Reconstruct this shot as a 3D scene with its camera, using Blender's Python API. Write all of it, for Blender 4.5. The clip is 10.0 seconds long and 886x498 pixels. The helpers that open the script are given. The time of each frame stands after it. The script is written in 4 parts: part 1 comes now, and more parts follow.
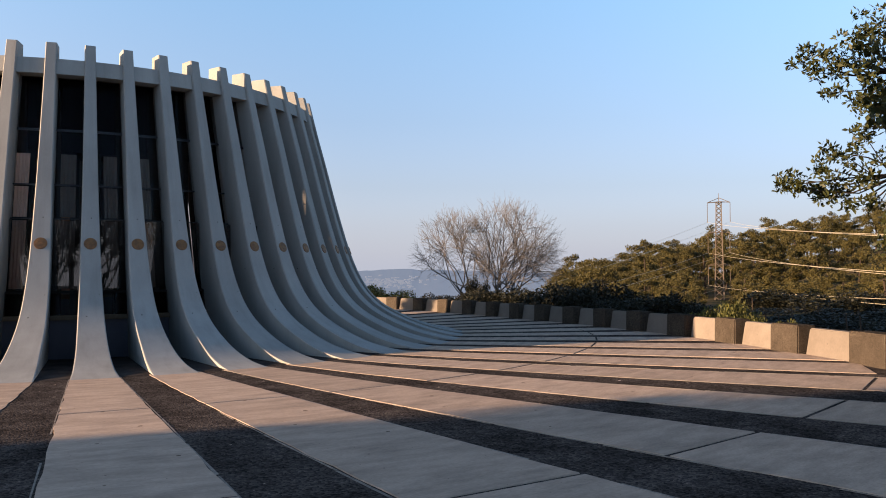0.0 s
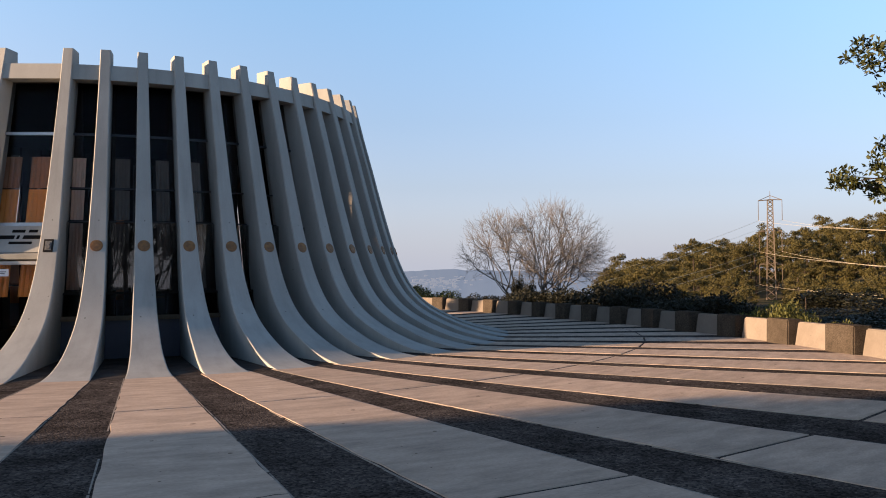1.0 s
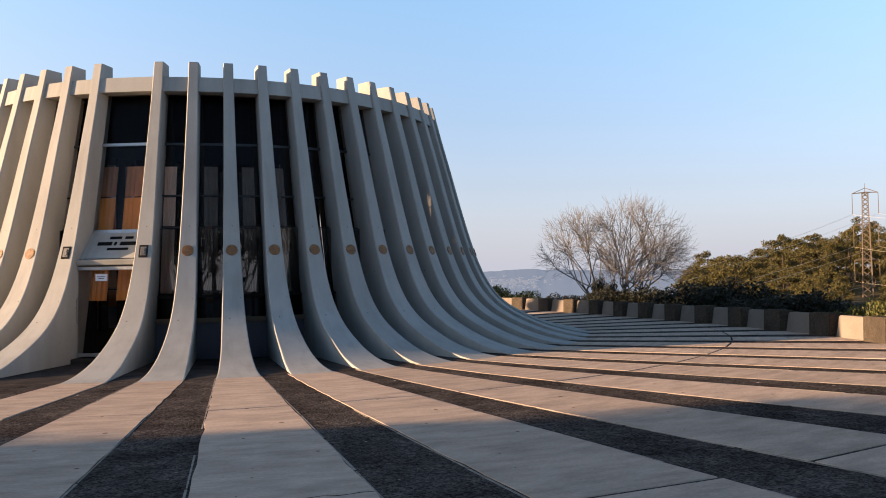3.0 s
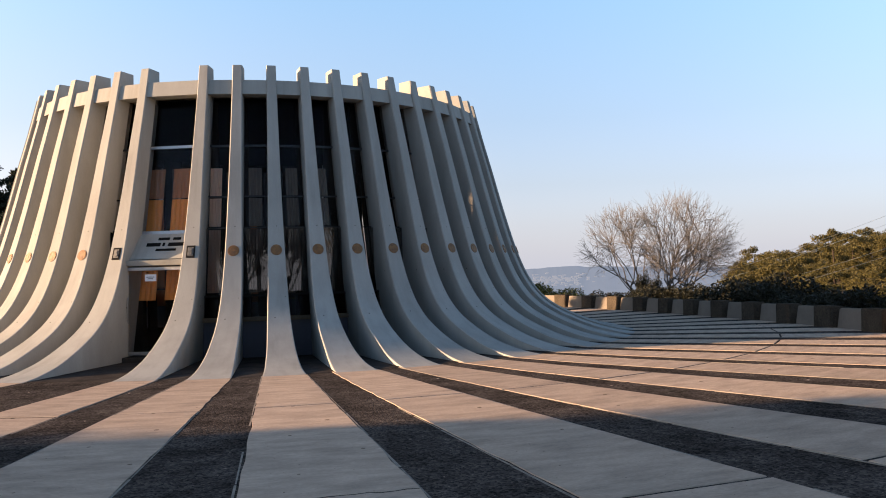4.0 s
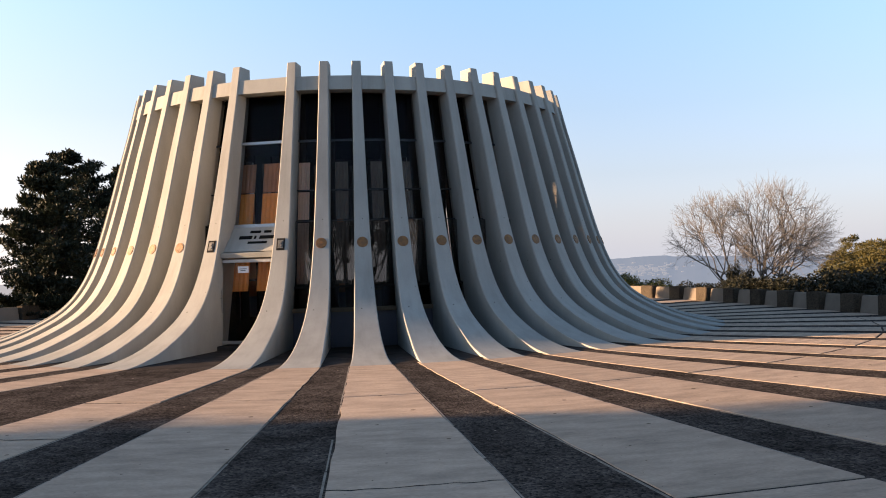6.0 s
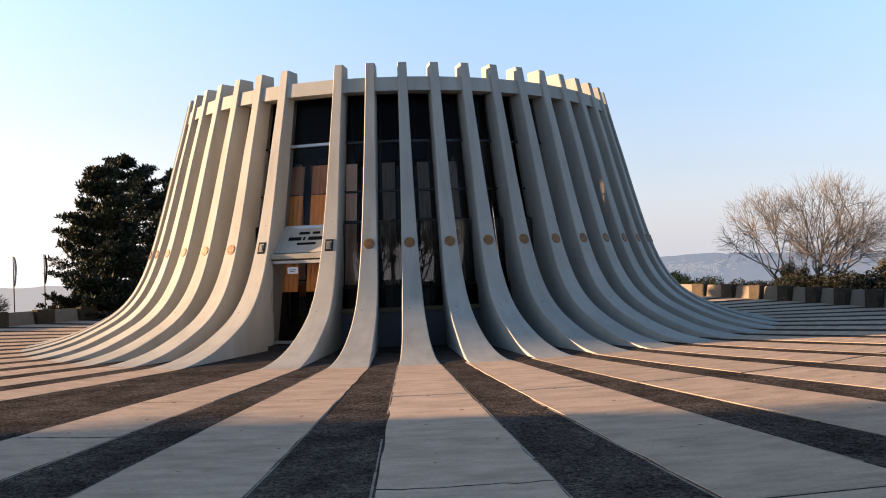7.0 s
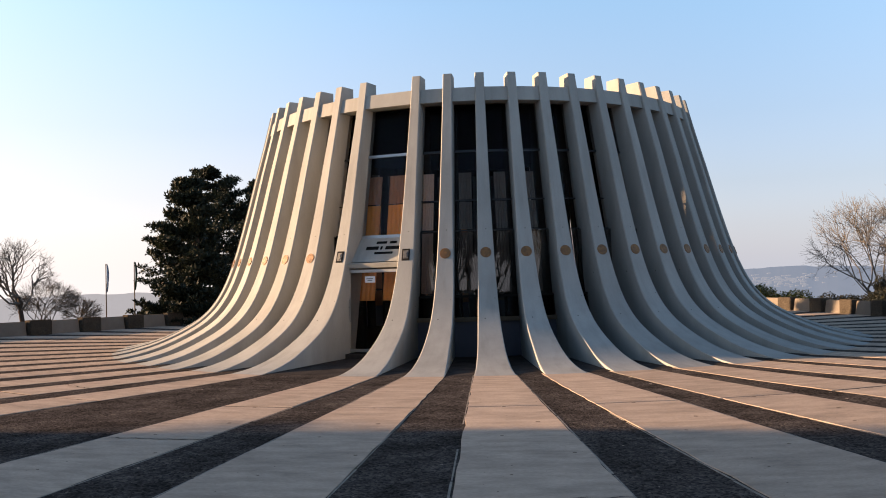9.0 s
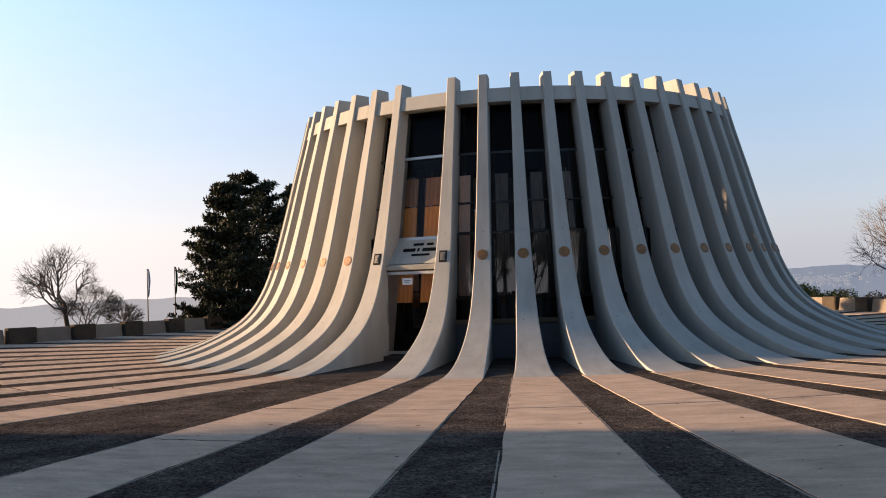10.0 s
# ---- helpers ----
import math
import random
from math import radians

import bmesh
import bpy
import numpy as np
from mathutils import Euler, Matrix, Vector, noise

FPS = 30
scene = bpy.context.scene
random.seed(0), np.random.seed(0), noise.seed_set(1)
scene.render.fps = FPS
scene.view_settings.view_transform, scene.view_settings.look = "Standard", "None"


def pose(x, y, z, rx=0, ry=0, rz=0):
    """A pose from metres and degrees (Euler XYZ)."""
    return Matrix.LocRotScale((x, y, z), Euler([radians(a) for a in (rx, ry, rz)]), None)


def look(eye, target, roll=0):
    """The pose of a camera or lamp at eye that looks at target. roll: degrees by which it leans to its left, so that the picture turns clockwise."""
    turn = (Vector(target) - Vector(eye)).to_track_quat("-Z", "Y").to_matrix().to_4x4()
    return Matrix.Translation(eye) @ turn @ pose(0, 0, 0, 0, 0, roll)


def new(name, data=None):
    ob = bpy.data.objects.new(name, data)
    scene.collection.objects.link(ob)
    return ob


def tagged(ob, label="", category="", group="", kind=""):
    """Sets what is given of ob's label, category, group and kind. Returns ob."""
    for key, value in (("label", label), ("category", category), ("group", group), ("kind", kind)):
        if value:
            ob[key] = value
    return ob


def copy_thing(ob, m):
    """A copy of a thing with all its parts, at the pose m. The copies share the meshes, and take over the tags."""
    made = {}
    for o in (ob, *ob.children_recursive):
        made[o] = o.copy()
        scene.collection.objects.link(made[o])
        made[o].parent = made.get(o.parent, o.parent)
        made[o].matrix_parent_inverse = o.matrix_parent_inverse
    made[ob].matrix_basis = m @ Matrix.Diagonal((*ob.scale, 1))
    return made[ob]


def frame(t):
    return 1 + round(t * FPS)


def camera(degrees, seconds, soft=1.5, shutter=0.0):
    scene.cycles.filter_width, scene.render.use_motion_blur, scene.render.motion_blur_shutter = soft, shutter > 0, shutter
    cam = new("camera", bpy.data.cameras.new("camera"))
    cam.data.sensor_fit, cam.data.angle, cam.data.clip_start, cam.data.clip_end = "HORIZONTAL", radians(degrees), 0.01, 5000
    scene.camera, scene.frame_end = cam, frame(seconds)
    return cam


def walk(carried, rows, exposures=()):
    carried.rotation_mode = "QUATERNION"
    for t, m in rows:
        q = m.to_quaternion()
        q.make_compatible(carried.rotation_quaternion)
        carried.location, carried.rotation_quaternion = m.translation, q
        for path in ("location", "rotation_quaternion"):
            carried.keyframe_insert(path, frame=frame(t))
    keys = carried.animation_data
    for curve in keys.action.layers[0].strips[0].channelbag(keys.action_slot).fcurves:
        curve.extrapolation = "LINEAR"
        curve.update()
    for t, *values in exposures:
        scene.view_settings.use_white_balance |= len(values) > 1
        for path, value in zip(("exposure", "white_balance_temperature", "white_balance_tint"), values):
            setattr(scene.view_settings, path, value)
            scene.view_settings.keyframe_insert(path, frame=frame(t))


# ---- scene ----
cam = camera(58.04, 10.0, soft=1.0)
# seconds, x, y, z, yaw, pitch, roll; the building's axis is the origin
ROWS = [
    (0.0, 4.704, -26.688, 2.036, -14.282, 1.371, 0.164),
    (0.5, 4.699, -26.697, 2.037, -12.647, 1.441, 0.337),
    (1.0, 4.692, -26.709, 2.037, -11.032, 1.406, 0.369),
    (1.5, 4.687, -26.718, 2.038, -9.577, 1.406, 0.425),
    (2.0, 4.681, -26.728, 2.039, -8.049, 1.426, 0.549),
    (2.5, 4.674, -26.740, 2.040, -6.776, 1.488, 0.751),
    (4.0, 4.656, -26.771, 2.043, -2.392, 1.420, 1.494),
    (4.5, 4.659, -26.787, 2.049, -0.969, 1.223, 1.497),
    (5.0, 4.658, -26.806, 2.057, 0.614, 1.006, 1.614),
    (5.5, 4.655, -26.820, 2.066, 2.025, 0.909, 1.569),
    (7.0, 4.653, -26.853, 2.087, 6.972, 0.927, 2.075),
    (7.5, 4.652, -26.857, 2.088, 8.456, 1.090, 2.135),
    (8.0, 4.651, -26.849, 2.089, 9.876, 1.407, 1.918),
    (8.5, 4.648, -26.835, 2.085, 11.126, 1.663, 1.843),
    (9.0, 4.632, -26.824, 2.078, 12.380, 1.843, 1.574),
    (9.5, 4.607, -26.808, 2.069, 13.561, 1.991, 1.825),
    (10.0, 4.577, -26.783, 2.055, 14.930, 2.103, 2.064),
]
walk(cam, [(t, pose(x, y, z, 90 + pitch, roll, yaw)) for t, x, y, z, yaw, pitch, roll in ROWS], [(0.0, 1.80, 6400, 12), (2.5, 1.91, 6550, 12), (4.5, 2.07, 6800, 12), (5.5, 2.11, 6850, 12), (7.5, 2.13, 6900, 12), (10.0, 1.88, 6750, 12)])

# ---- daylight: low warm sun from the west, clear sky ----
SUN_AZ, SUN_EL = radians(183.5), radians(9.0)
SUN_DIR = Vector((math.cos(SUN_AZ) * math.cos(SUN_EL), math.sin(SUN_AZ) * math.cos(SUN_EL), math.sin(SUN_EL)))
world = bpy.data.worlds.new("sky")
scene.world = world
world.use_nodes = True
wn = world.node_tree.nodes
sky = wn.new("ShaderNodeTexSky")
sky.sky_type = "NISHITA"
sky.sun_disc = False
sky.sun_elevation, sky.sun_rotation = SUN_EL, radians(90) - SUN_AZ
sky.air_density, sky.dust_density, sky.ozone_density = 1.0, 1.0, 2.0
wn["Background"].inputs["Strength"].default_value = 0.10
# evening haze: the sky pales and greys towards the horizon
wl = world.node_tree.links
way, sep, haze, tint = wn.new("ShaderNodeTexCoord"), wn.new("ShaderNodeSeparateXYZ"), wn.new("ShaderNodeValToRGB"), wn.new("ShaderNodeMix")
wl.new(way.outputs["Generated"], sep.inputs[0]), wl.new(sep.outputs["Z"], haze.inputs["Fac"])
tint.data_type, tint.blend_type = "RGBA", "MULTIPLY"
tint.inputs["Factor"].default_value = 1.0
ramp = haze.color_ramp
ramp.elements[0].position, ramp.elements[0].color = 0.0, (0.84, 0.92, 1.5, 1)
ramp.elements[1].position, ramp.elements[1].color = 1.0, (0.55, 0.60, 0.68, 1)
for where, colour in ((0.04, (0.78, 0.84, 1.25, 1)), (0.10, (0.70, 0.70, 0.90, 1)), (0.18, (0.80, 0.77, 0.88, 1)), (0.32, (1.02, 1.04, 1.08, 1)), (0.42, (0.96, 1.0, 1.05, 1)), (0.6, (0.76, 0.81, 0.88, 1))):
    ramp.elements.new(where).color = colour
wl.new(sky.outputs["Color"], tint.inputs["A"]), wl.new(haze.outputs["Color"], tint.inputs["B"])
# a pale veil low over the horizon, whiter and warmer towards the sun
towards, warm, veil_colour, veil = wn.new("ShaderNodeVectorMath"), wn.new("ShaderNodeMapRange"), wn.new("ShaderNodeMix"), wn.new("ShaderNodeMix")
towards.operation = "DOT_PRODUCT"
towards.inputs[1].default_value = (math.cos(SUN_AZ), math.sin(SUN_AZ), 0)
wl.new(way.outputs["Generated"], towards.inputs[0]), wl.new(towards.outputs["Value"], warm.inputs["Value"])
warm.inputs["From Min"].default_value, warm.inputs["From Max"].default_value = -0.2, 0.7
veil_colour.data_type = veil.data_type = "RGBA"
veil_colour.inputs["A"].default_value, veil_colour.inputs["B"].default_value = (1.54, 1.61, 1.86, 1), (2.9, 2.7, 2.65, 1)
wl.new(warm.outputs["Result"], veil_colour.inputs["Factor"])
thick, glow_height, more = wn.new("ShaderNodeValToRGB"), wn.new("ShaderNodeValToRGB"), wn.new("ShaderNodeMath")
for node, stops in ((thick, ((0.0, 0.9), (0.05, 0.76), (0.10, 0.48), (0.18, 0.18), (0.32, 0.0))), (glow_height, ((0.0, 0.1), (0.13, 0.2), (0.3, 0.14), (0.5, 0.0)))):
    wl.new(sep.outputs["Z"], node.inputs["Fac"])
    node.color_ramp.elements.remove(node.color_ramp.elements[1])
    node.color_ramp.elements[0].position, node.color_ramp.elements[0].color = 0.0, (stops[0][1],) * 3 + (1,)
    for where, value in stops[1:]:
        node.color_ramp.elements.new(where).color = (value, value, value, 1)
more.operation = "MULTIPLY_ADD"
wl.new(warm.outputs["Result"], more.inputs[0]), wl.new(glow_height.outputs["Color"], more.inputs[1]), wl.new(thick.outputs["Color"], more.inputs[2])
wl.new(more.outputs[0], veil.inputs["Factor"]), wl.new(tint.outputs["Result"], veil.inputs["A"]), wl.new(veil_colour.outputs["Result"], veil.inputs["B"])
wl.new(veil.outputs["Result"], wn["Background"].inputs["Color"])
sun = new("sun", bpy.data.lights.new("sun", "SUN"))
sun.data.energy, sun.data.angle, sun.data.color = 4.3, radians(0.6), (1.0, 0.67, 0.41)
sun.matrix_world = look((0, 0, 60), Vector((0, 0, 60)) - SUN_DIR)


# ---- mesh helpers ----
def thing(name, label, category, group="", kind="", at=(0, 0, 0), rz=0.0):
    ob = tagged(new(name), label, category, group, kind)
    ob.matrix_basis = pose(*at, 0, 0, rz)
    ob.empty_display_size = 0.2
    return ob


def part(name, bm, material, parent=None, label="", smooth=False):
    """One mesh object from a bmesh (or a ready mesh), under a thing or a part."""
    if isinstance(bm, bmesh.types.BMesh):
        me = bpy.data.meshes.new(name)
        if smooth:
            for f in bm.faces:
                f.smooth = True
        bm.to_mesh(me)
        bm.free()
        me.materials.append(material)
    else:
        me = bm
    ob = new(name, me)
    ob.parent = parent
    if label:
        ob["label"] = label
    return ob


def again(ob, m, parent=None):
    """Another object on the same mesh."""
    o = new(ob.name.split(".")[0], ob.data)
    o.parent = parent if parent else ob.parent
    o.matrix_basis = m
    return o


def box(bm, x0, x1, y0, y1, z0, z1, m=None, bevel=0.0):
    vs = [bm.verts.new((x, y, z)) for z in (z0, z1) for x, y in ((x0, y0), (x1, y0), (x1, y1), (x0, y1))]
    fs = [bm.faces.new([vs[i] for i in q]) for q in ((3, 2, 1, 0), (4, 5, 6, 7), (0, 1, 5, 4), (1, 2, 6, 5), (2, 3, 7, 6), (3, 0, 4, 7))]
    if bevel:
        r = bmesh.ops.bevel(bm, geom=list({e for f in fs for e in f.edges}), offset=bevel, segments=1, affect="EDGES")
        vs = list({v for f in r["faces"] for v in f.verts})
    if m:
        bmesh.ops.transform(bm, matrix=m, verts=vs)
    return bm


def solid(bm, lower, upper):
    """A prism from two matching rings of points."""
    a, b = [bm.verts.new(p) for p in lower], [bm.verts.new(p) for p in upper]
    n = len(a)
    bm.faces.new(a[::-1]), bm.faces.new(b)
    for i in range(n):
        bm.faces.new((a[i], a[(i + 1) % n], b[(i + 1) % n], b[i]))
    return bm


def tube(bm, points, radii, sides=6):
    rings, last = [], None
    for i, (p, r) in enumerate(zip(points, radii)):
        p = Vector(p)
        d = (Vector(points[min(i + 1, len(points) - 1)]) - Vector(points[max(i - 1, 0)])).normalized()
        u = d.orthogonal().normalized() if last is None else (last - d * last.dot(d)).normalized()
        last = u
        v = d.cross(u)
        rings.append([bm.verts.new(p + (u * math.cos(a) + v * math.sin(a)) * r) for a in (2 * math.pi * j / sides for j in range(sides))])
    for a, b in zip(rings, rings[1:]):
        for j in range(sides):
            bm.faces.new((a[j], a[(j + 1) % sides], b[(j + 1) % sides], b[j]))
    bm.faces.new(rings[0][::-1]), bm.faces.new(rings[-1])
    return bm


def disc(bm, radius, depth, sides=24, m=None):
    r = bmesh.ops.create_cone(bm, cap_ends=True, segments=sides, radius1=radius, radius2=radius * 0.97, depth=depth)
    if m:
        bmesh.ops.transform(bm, matrix=m, verts=r["verts"])
    return bm


# ---- materials ----
def material(name, base, rough=0.8, metal=0.0, dark=None, scale=1.0, grain=40.0, bump=0.2, stain=0.35, grain_amount=0.25, random_amount=0.0, island=False, stretch=(1, 1, 1), dist=0.01):
    """Base colour with broad stains and fine grain, and relief from both."""
    m = bpy.data.materials.new(name)
    m.use_nodes = True
    nt = m.node_tree
    n, li = nt.nodes, nt.links
    b = n["Principled BSDF"]
    b.inputs["Roughness"].default_value, b.inputs["Metallic"].default_value = rough, metal
    if rough > 0.7:
        b.inputs["Specular IOR Level"].default_value = 0.0
    co = n.new("ShaderNodeTexCoord")
    mp = n.new("ShaderNodeMapping")
    mp.inputs["Scale"].default_value = stretch
    li.new(co.outputs["Object"], mp.inputs["Vector"])
    oi = n.new("ShaderNodeObjectInfo")
    add = n.new("ShaderNodeVectorMath")
    sc = n.new("ShaderNodeVectorMath")
    sc.operation = "SCALE"
    sc.inputs[0].default_value = (37, 51, 29)
    li.new(oi.outputs["Random"], sc.inputs["Scale"])
    li.new(mp.outputs[0], add.inputs[0]), li.new(sc.outputs[0], add.inputs[1])
    broad, fine = n.new("ShaderNodeTexNoise"), n.new("ShaderNodeTexNoise")
    broad.inputs["Scale"].default_value, broad.inputs["Detail"].default_value, broad.inputs["Roughness"].default_value = scale, 7, 0.62
    fine.inputs["Scale"].default_value, fine.inputs["Detail"].default_value = grain, 4
    li.new(add.outputs[0], broad.inputs["Vector"]), li.new(add.outputs[0], fine.inputs["Vector"])
    r1 = n.new("ShaderNodeMapRange")
    r1.inputs["From Min"].default_value, r1.inputs["From Max"].default_value = 0.38, 0.68
    li.new(broad.outputs["Fac"], r1.inputs["Value"])
    mix = n.new("ShaderNodeMix")
    mix.data_type = "RGBA"
    mix.inputs["A"].default_value = (*base, 1)
    mix.inputs["B"].default_value = (*(dark or [c * 0.6 for c in base]), 1)
    mu = n.new("ShaderNodeMath")
    mu.operation = "MULTIPLY"
    mu.inputs[1].default_value = stain
    li.new(r1.outputs[0], mu.inputs[0]), li.new(mu.outputs[0], mix.inputs["Factor"])
    hsv = n.new("ShaderNodeHueSaturation")
    val = n.new("ShaderNodeMath")
    val.operation = "MULTIPLY_ADD"
    val.inputs[1].default_value, val.inputs[2].default_value = grain_amount * 2, 1 - grain_amount
    li.new(fine.outputs["Fac"], val.inputs[0])
    if random_amount:
        v2 = n.new("ShaderNodeMath")
        v2.operation = "MULTIPLY_ADD"
        v2.inputs[1].default_value, v2.inputs[2].default_value = random_amount * 2, 1 - random_amount
        if island:
            ge = n.new("ShaderNodeNewGeometry")
            li.new(ge.outputs["Random Per Island"], v2.inputs[0])
        else:
            li.new(oi.outputs["Random"], v2.inputs[0])
        v3 = n.new("ShaderNodeMath")
        v3.operation = "MULTIPLY"
        li.new(val.outputs[0], v3.inputs[0]), li.new(v2.outputs[0], v3.inputs[1])
        val = v3
    li.new(val.outputs[0], hsv.inputs["Value"]), li.new(mix.outputs["Result"], hsv.inputs["Color"])
    li.new(hsv.outputs[0], b.inputs["Base Color"])
    if bump:
        bu = n.new("ShaderNodeBump")
        bu.inputs["Strength"].default_value, bu.inputs["Distance"].default_value = bump, dist
        li.new(fine.outputs["Fac"], bu.inputs["Height"]), li.new(bu.outputs[0], b.inputs["Normal"])
    return m


def pebble(name, base, scale=55.0, broad=5.0, light=3.0, grain=16):
    """Exposed aggregate: many small stones of differing grey in dark cement, with damp patches."""
    m = material(name, base, 0.85, scale=broad, grain=grain, stain=0.8, bump=0, grain_amount=0.6, dark=[c * light for c in base])
    n, li = m.node_tree.nodes, m.node_tree.links
    b = n["Principled BSDF"]
    vo = n.new("ShaderNodeTexVoronoi")
    vo.inputs["Scale"].default_value = scale
    co = n["Texture Coordinate"]
    li.new(co.outputs["Object"], vo.inputs["Vector"])
    ra = n.new("ShaderNodeValToRGB")
    ra.color_ramp.elements[0].color, ra.color_ramp.elements[1].color = (0.5, 0.5, 0.5, 1), (2.0, 1.95, 1.85, 1)
    se = n.new("ShaderNodeSeparateColor")
    li.new(vo.outputs["Color"], se.inputs[0]), li.new(se.outputs[0], ra.inputs["Fac"])
    mx = n.new("ShaderNodeMix")
    mx.data_type, mx.blend_type = "RGBA", "MULTIPLY"
    mx.inputs["Factor"].default_value = 1.0
    li.new(n["Hue/Saturation/Value"].outputs[0], mx.inputs["A"]), li.new(ra.outputs[0], mx.inputs["B"])
    li.new(mx.outputs["Result"], b.inputs["Base Color"])
    bu = n.new("ShaderNodeBump")
    bu.inputs["Strength"].default_value, bu.inputs["Distance"].default_value, bu.invert = 0.35, 0.015, True
    li.new(vo.outputs["Distance"], bu.inputs["Height"]), li.new(bu.outputs[0], b.inputs["Normal"])
    return m


def speckled(m, scale, size, tone=(0.35, 0.33, 0.31)):
    """Scattered small pits or chips of another tone over a surface."""
    n, li = m.node_tree.nodes, m.node_tree.links
    vo = n.new("ShaderNodeTexVoronoi")
    vo.inputs["Scale"].default_value = scale
    li.new(n["Texture Coordinate"].outputs["Object"], vo.inputs["Vector"])
    se = n.new("ShaderNodeSeparateColor")
    li.new(vo.outputs["Color"], se.inputs[0])
    pit = n.new("ShaderNodeMath")
    pit.operation = "MULTIPLY"
    pit.inputs[1].default_value = size
    li.new(se.outputs[0], pit.inputs[0])
    less = n.new("ShaderNodeMath")
    less.operation = "LESS_THAN"
    li.new(vo.outputs["Distance"], less.inputs[0]), li.new(pit.outputs[0], less.inputs[1])
    mx = n.new("ShaderNodeMix")
    mx.data_type, mx.blend_type = "RGBA", "MULTIPLY"
    mx.inputs["B"].default_value = (*tone, 1)
    under = n["Principled BSDF"].inputs["Base Color"].links[0].from_socket
    li.new(less.outputs[0], mx.inputs["Factor"]), li.new(under, mx.inputs["A"])
    li.new(mx.outputs["Result"], n["Principled BSDF"].inputs["Base Color"])
    return m


def streaked(m, depth):
    """Faint rain streaks running down a surface."""
    n, li = m.node_tree.nodes, m.node_tree.links
    mp, no, ra, mx = n.new("ShaderNodeMapping"), n.new("ShaderNodeTexNoise"), n.new("ShaderNodeMapRange"), n.new("ShaderNodeMix")
    mp.inputs["Scale"].default_value = (1.0, 3.5, 0.3)
    no.inputs["Scale"].default_value, no.inputs["Detail"].default_value = 1.0, 5
    li.new(n["Vector Math"].outputs[0], mp.inputs["Vector"]), li.new(mp.outputs[0], no.inputs["Vector"])
    ra.inputs["From Min"].default_value, ra.inputs["From Max"].default_value, ra.inputs["To Max"].default_value = 0.5, 0.75, depth
    mx.data_type, mx.blend_type = "RGBA", "MULTIPLY"
    mx.inputs["B"].default_value = (0.45, 0.43, 0.40, 1)
    under = n["Principled BSDF"].inputs["Base Color"].links[0].from_socket
    li.new(no.outputs["Fac"], ra.inputs["Value"]), li.new(ra.outputs["Result"], mx.inputs["Factor"]), li.new(under, mx.inputs["A"])
    li.new(mx.outputs["Result"], n["Principled BSDF"].inputs["Base Color"])
    return m


CONCRETE = streaked(speckled(material("white_concrete", (0.345, 0.34, 0.313), 0.75, dark=(0.225, 0.22, 0.2), scale=0.9, grain=30, stain=0.45, bump=0.12, grain_amount=0.07, stretch=(1.6, 1.6, 0.5), random_amount=0.05), 3.0, 0.05), 0.22)
SLAB = speckled(speckled(material("pale_slab", (0.45, 0.346, 0.262), 0.85, dark=(0.22, 0.172, 0.134), scale=1.9, grain=26, stain=0.6, bump=0.6, grain_amount=0.28, random_amount=0.07, stretch=(2.6, 0.8, 1)), 3.0, 0.10), 11.0, 0.09, (0.55, 0.53, 0.5))
PARAPET = speckled(material("sandy_concrete", (0.195, 0.166, 0.136), 0.85, dark=(0.14, 0.118, 0.096), scale=1.6, grain=22, stain=0.6, bump=0.25, grain_amount=0.12, random_amount=0.08), 4.0, 0.06)
PEBBLE = speckled(speckled(pebble("dark_aggregate", (0.0305, 0.0258, 0.0232), 42, 1.3, 2.6, 9), 17.0, 0.18, (2.2, 2.1, 2.0)), 2.3, 0.07, (6.0, 5.8, 5.4))
BLOCK_PEBBLE = pebble("brown_aggregate", (0.042, 0.035, 0.028), 90, 1.5, 1.5, 45)
BRONZE = material("worn_bronze", (0.25, 0.115, 0.032), 0.55, 0.15, dark=(0.08, 0.045, 0.025), scale=14, grain=60, stain=0.8, bump=0.5)
EMBLEM = material("worn_grey_metal", (0.13, 0.125, 0.115), 0.6, 0.2, scale=22, grain=50, stain=0.9, bump=0.5)
ALU = material("grey_aluminium", (0.38, 0.38, 0.38), 0.4, 0.7, scale=3, stain=0.3, bump=0)
DARKBAR = material("dark_metal", (0.035, 0.035, 0.038), 0.45, 0.5, scale=3, bump=0)
ROOFING = material("grey_roofing", (0.22, 0.21, 0.2), 0.9, scale=1)
PANEL = material("blue_grey_panel", (0.08, 0.085, 0.115), 0.5, scale=2, bump=0)
CURTAIN = material("pale_curtain", (0.32, 0.18, 0.10), 0.9, scale=2, stain=0.3, bump=0.1)
cn = CURTAIN.node_tree.nodes
_tl, _mx = cn.new("ShaderNodeBsdfTranslucent"), cn.new("ShaderNodeMixShader")
_tl.inputs["Color"].default_value, _mx.inputs[0].default_value = (0.42, 0.2, 0.08, 1), 0.55
CURTAIN.node_tree.links.new(cn["Principled BSDF"].outputs[0], _mx.inputs[1]), CURTAIN.node_tree.links.new(_tl.outputs[0], _mx.inputs[2])
CURTAIN.node_tree.links.new(_mx.outputs[0], cn["Material Output"].inputs["Surface"])
# strip panels: lit and dim looks of the windows put into the colour
LIT_PINK = material("pale_pink_curtain", (0.84, 0.62, 0.49), 0.9, scale=3, stain=0.2, bump=0.1)
DIM_BROWN = material("brown_curtain", (0.34, 0.18, 0.11), 0.9, scale=3, stain=0.3, bump=0.1)
DIM_GREY = material("grey_brown_curtain", (0.22, 0.19, 0.165), 0.9, scale=3, stain=0.3, bump=0.1)
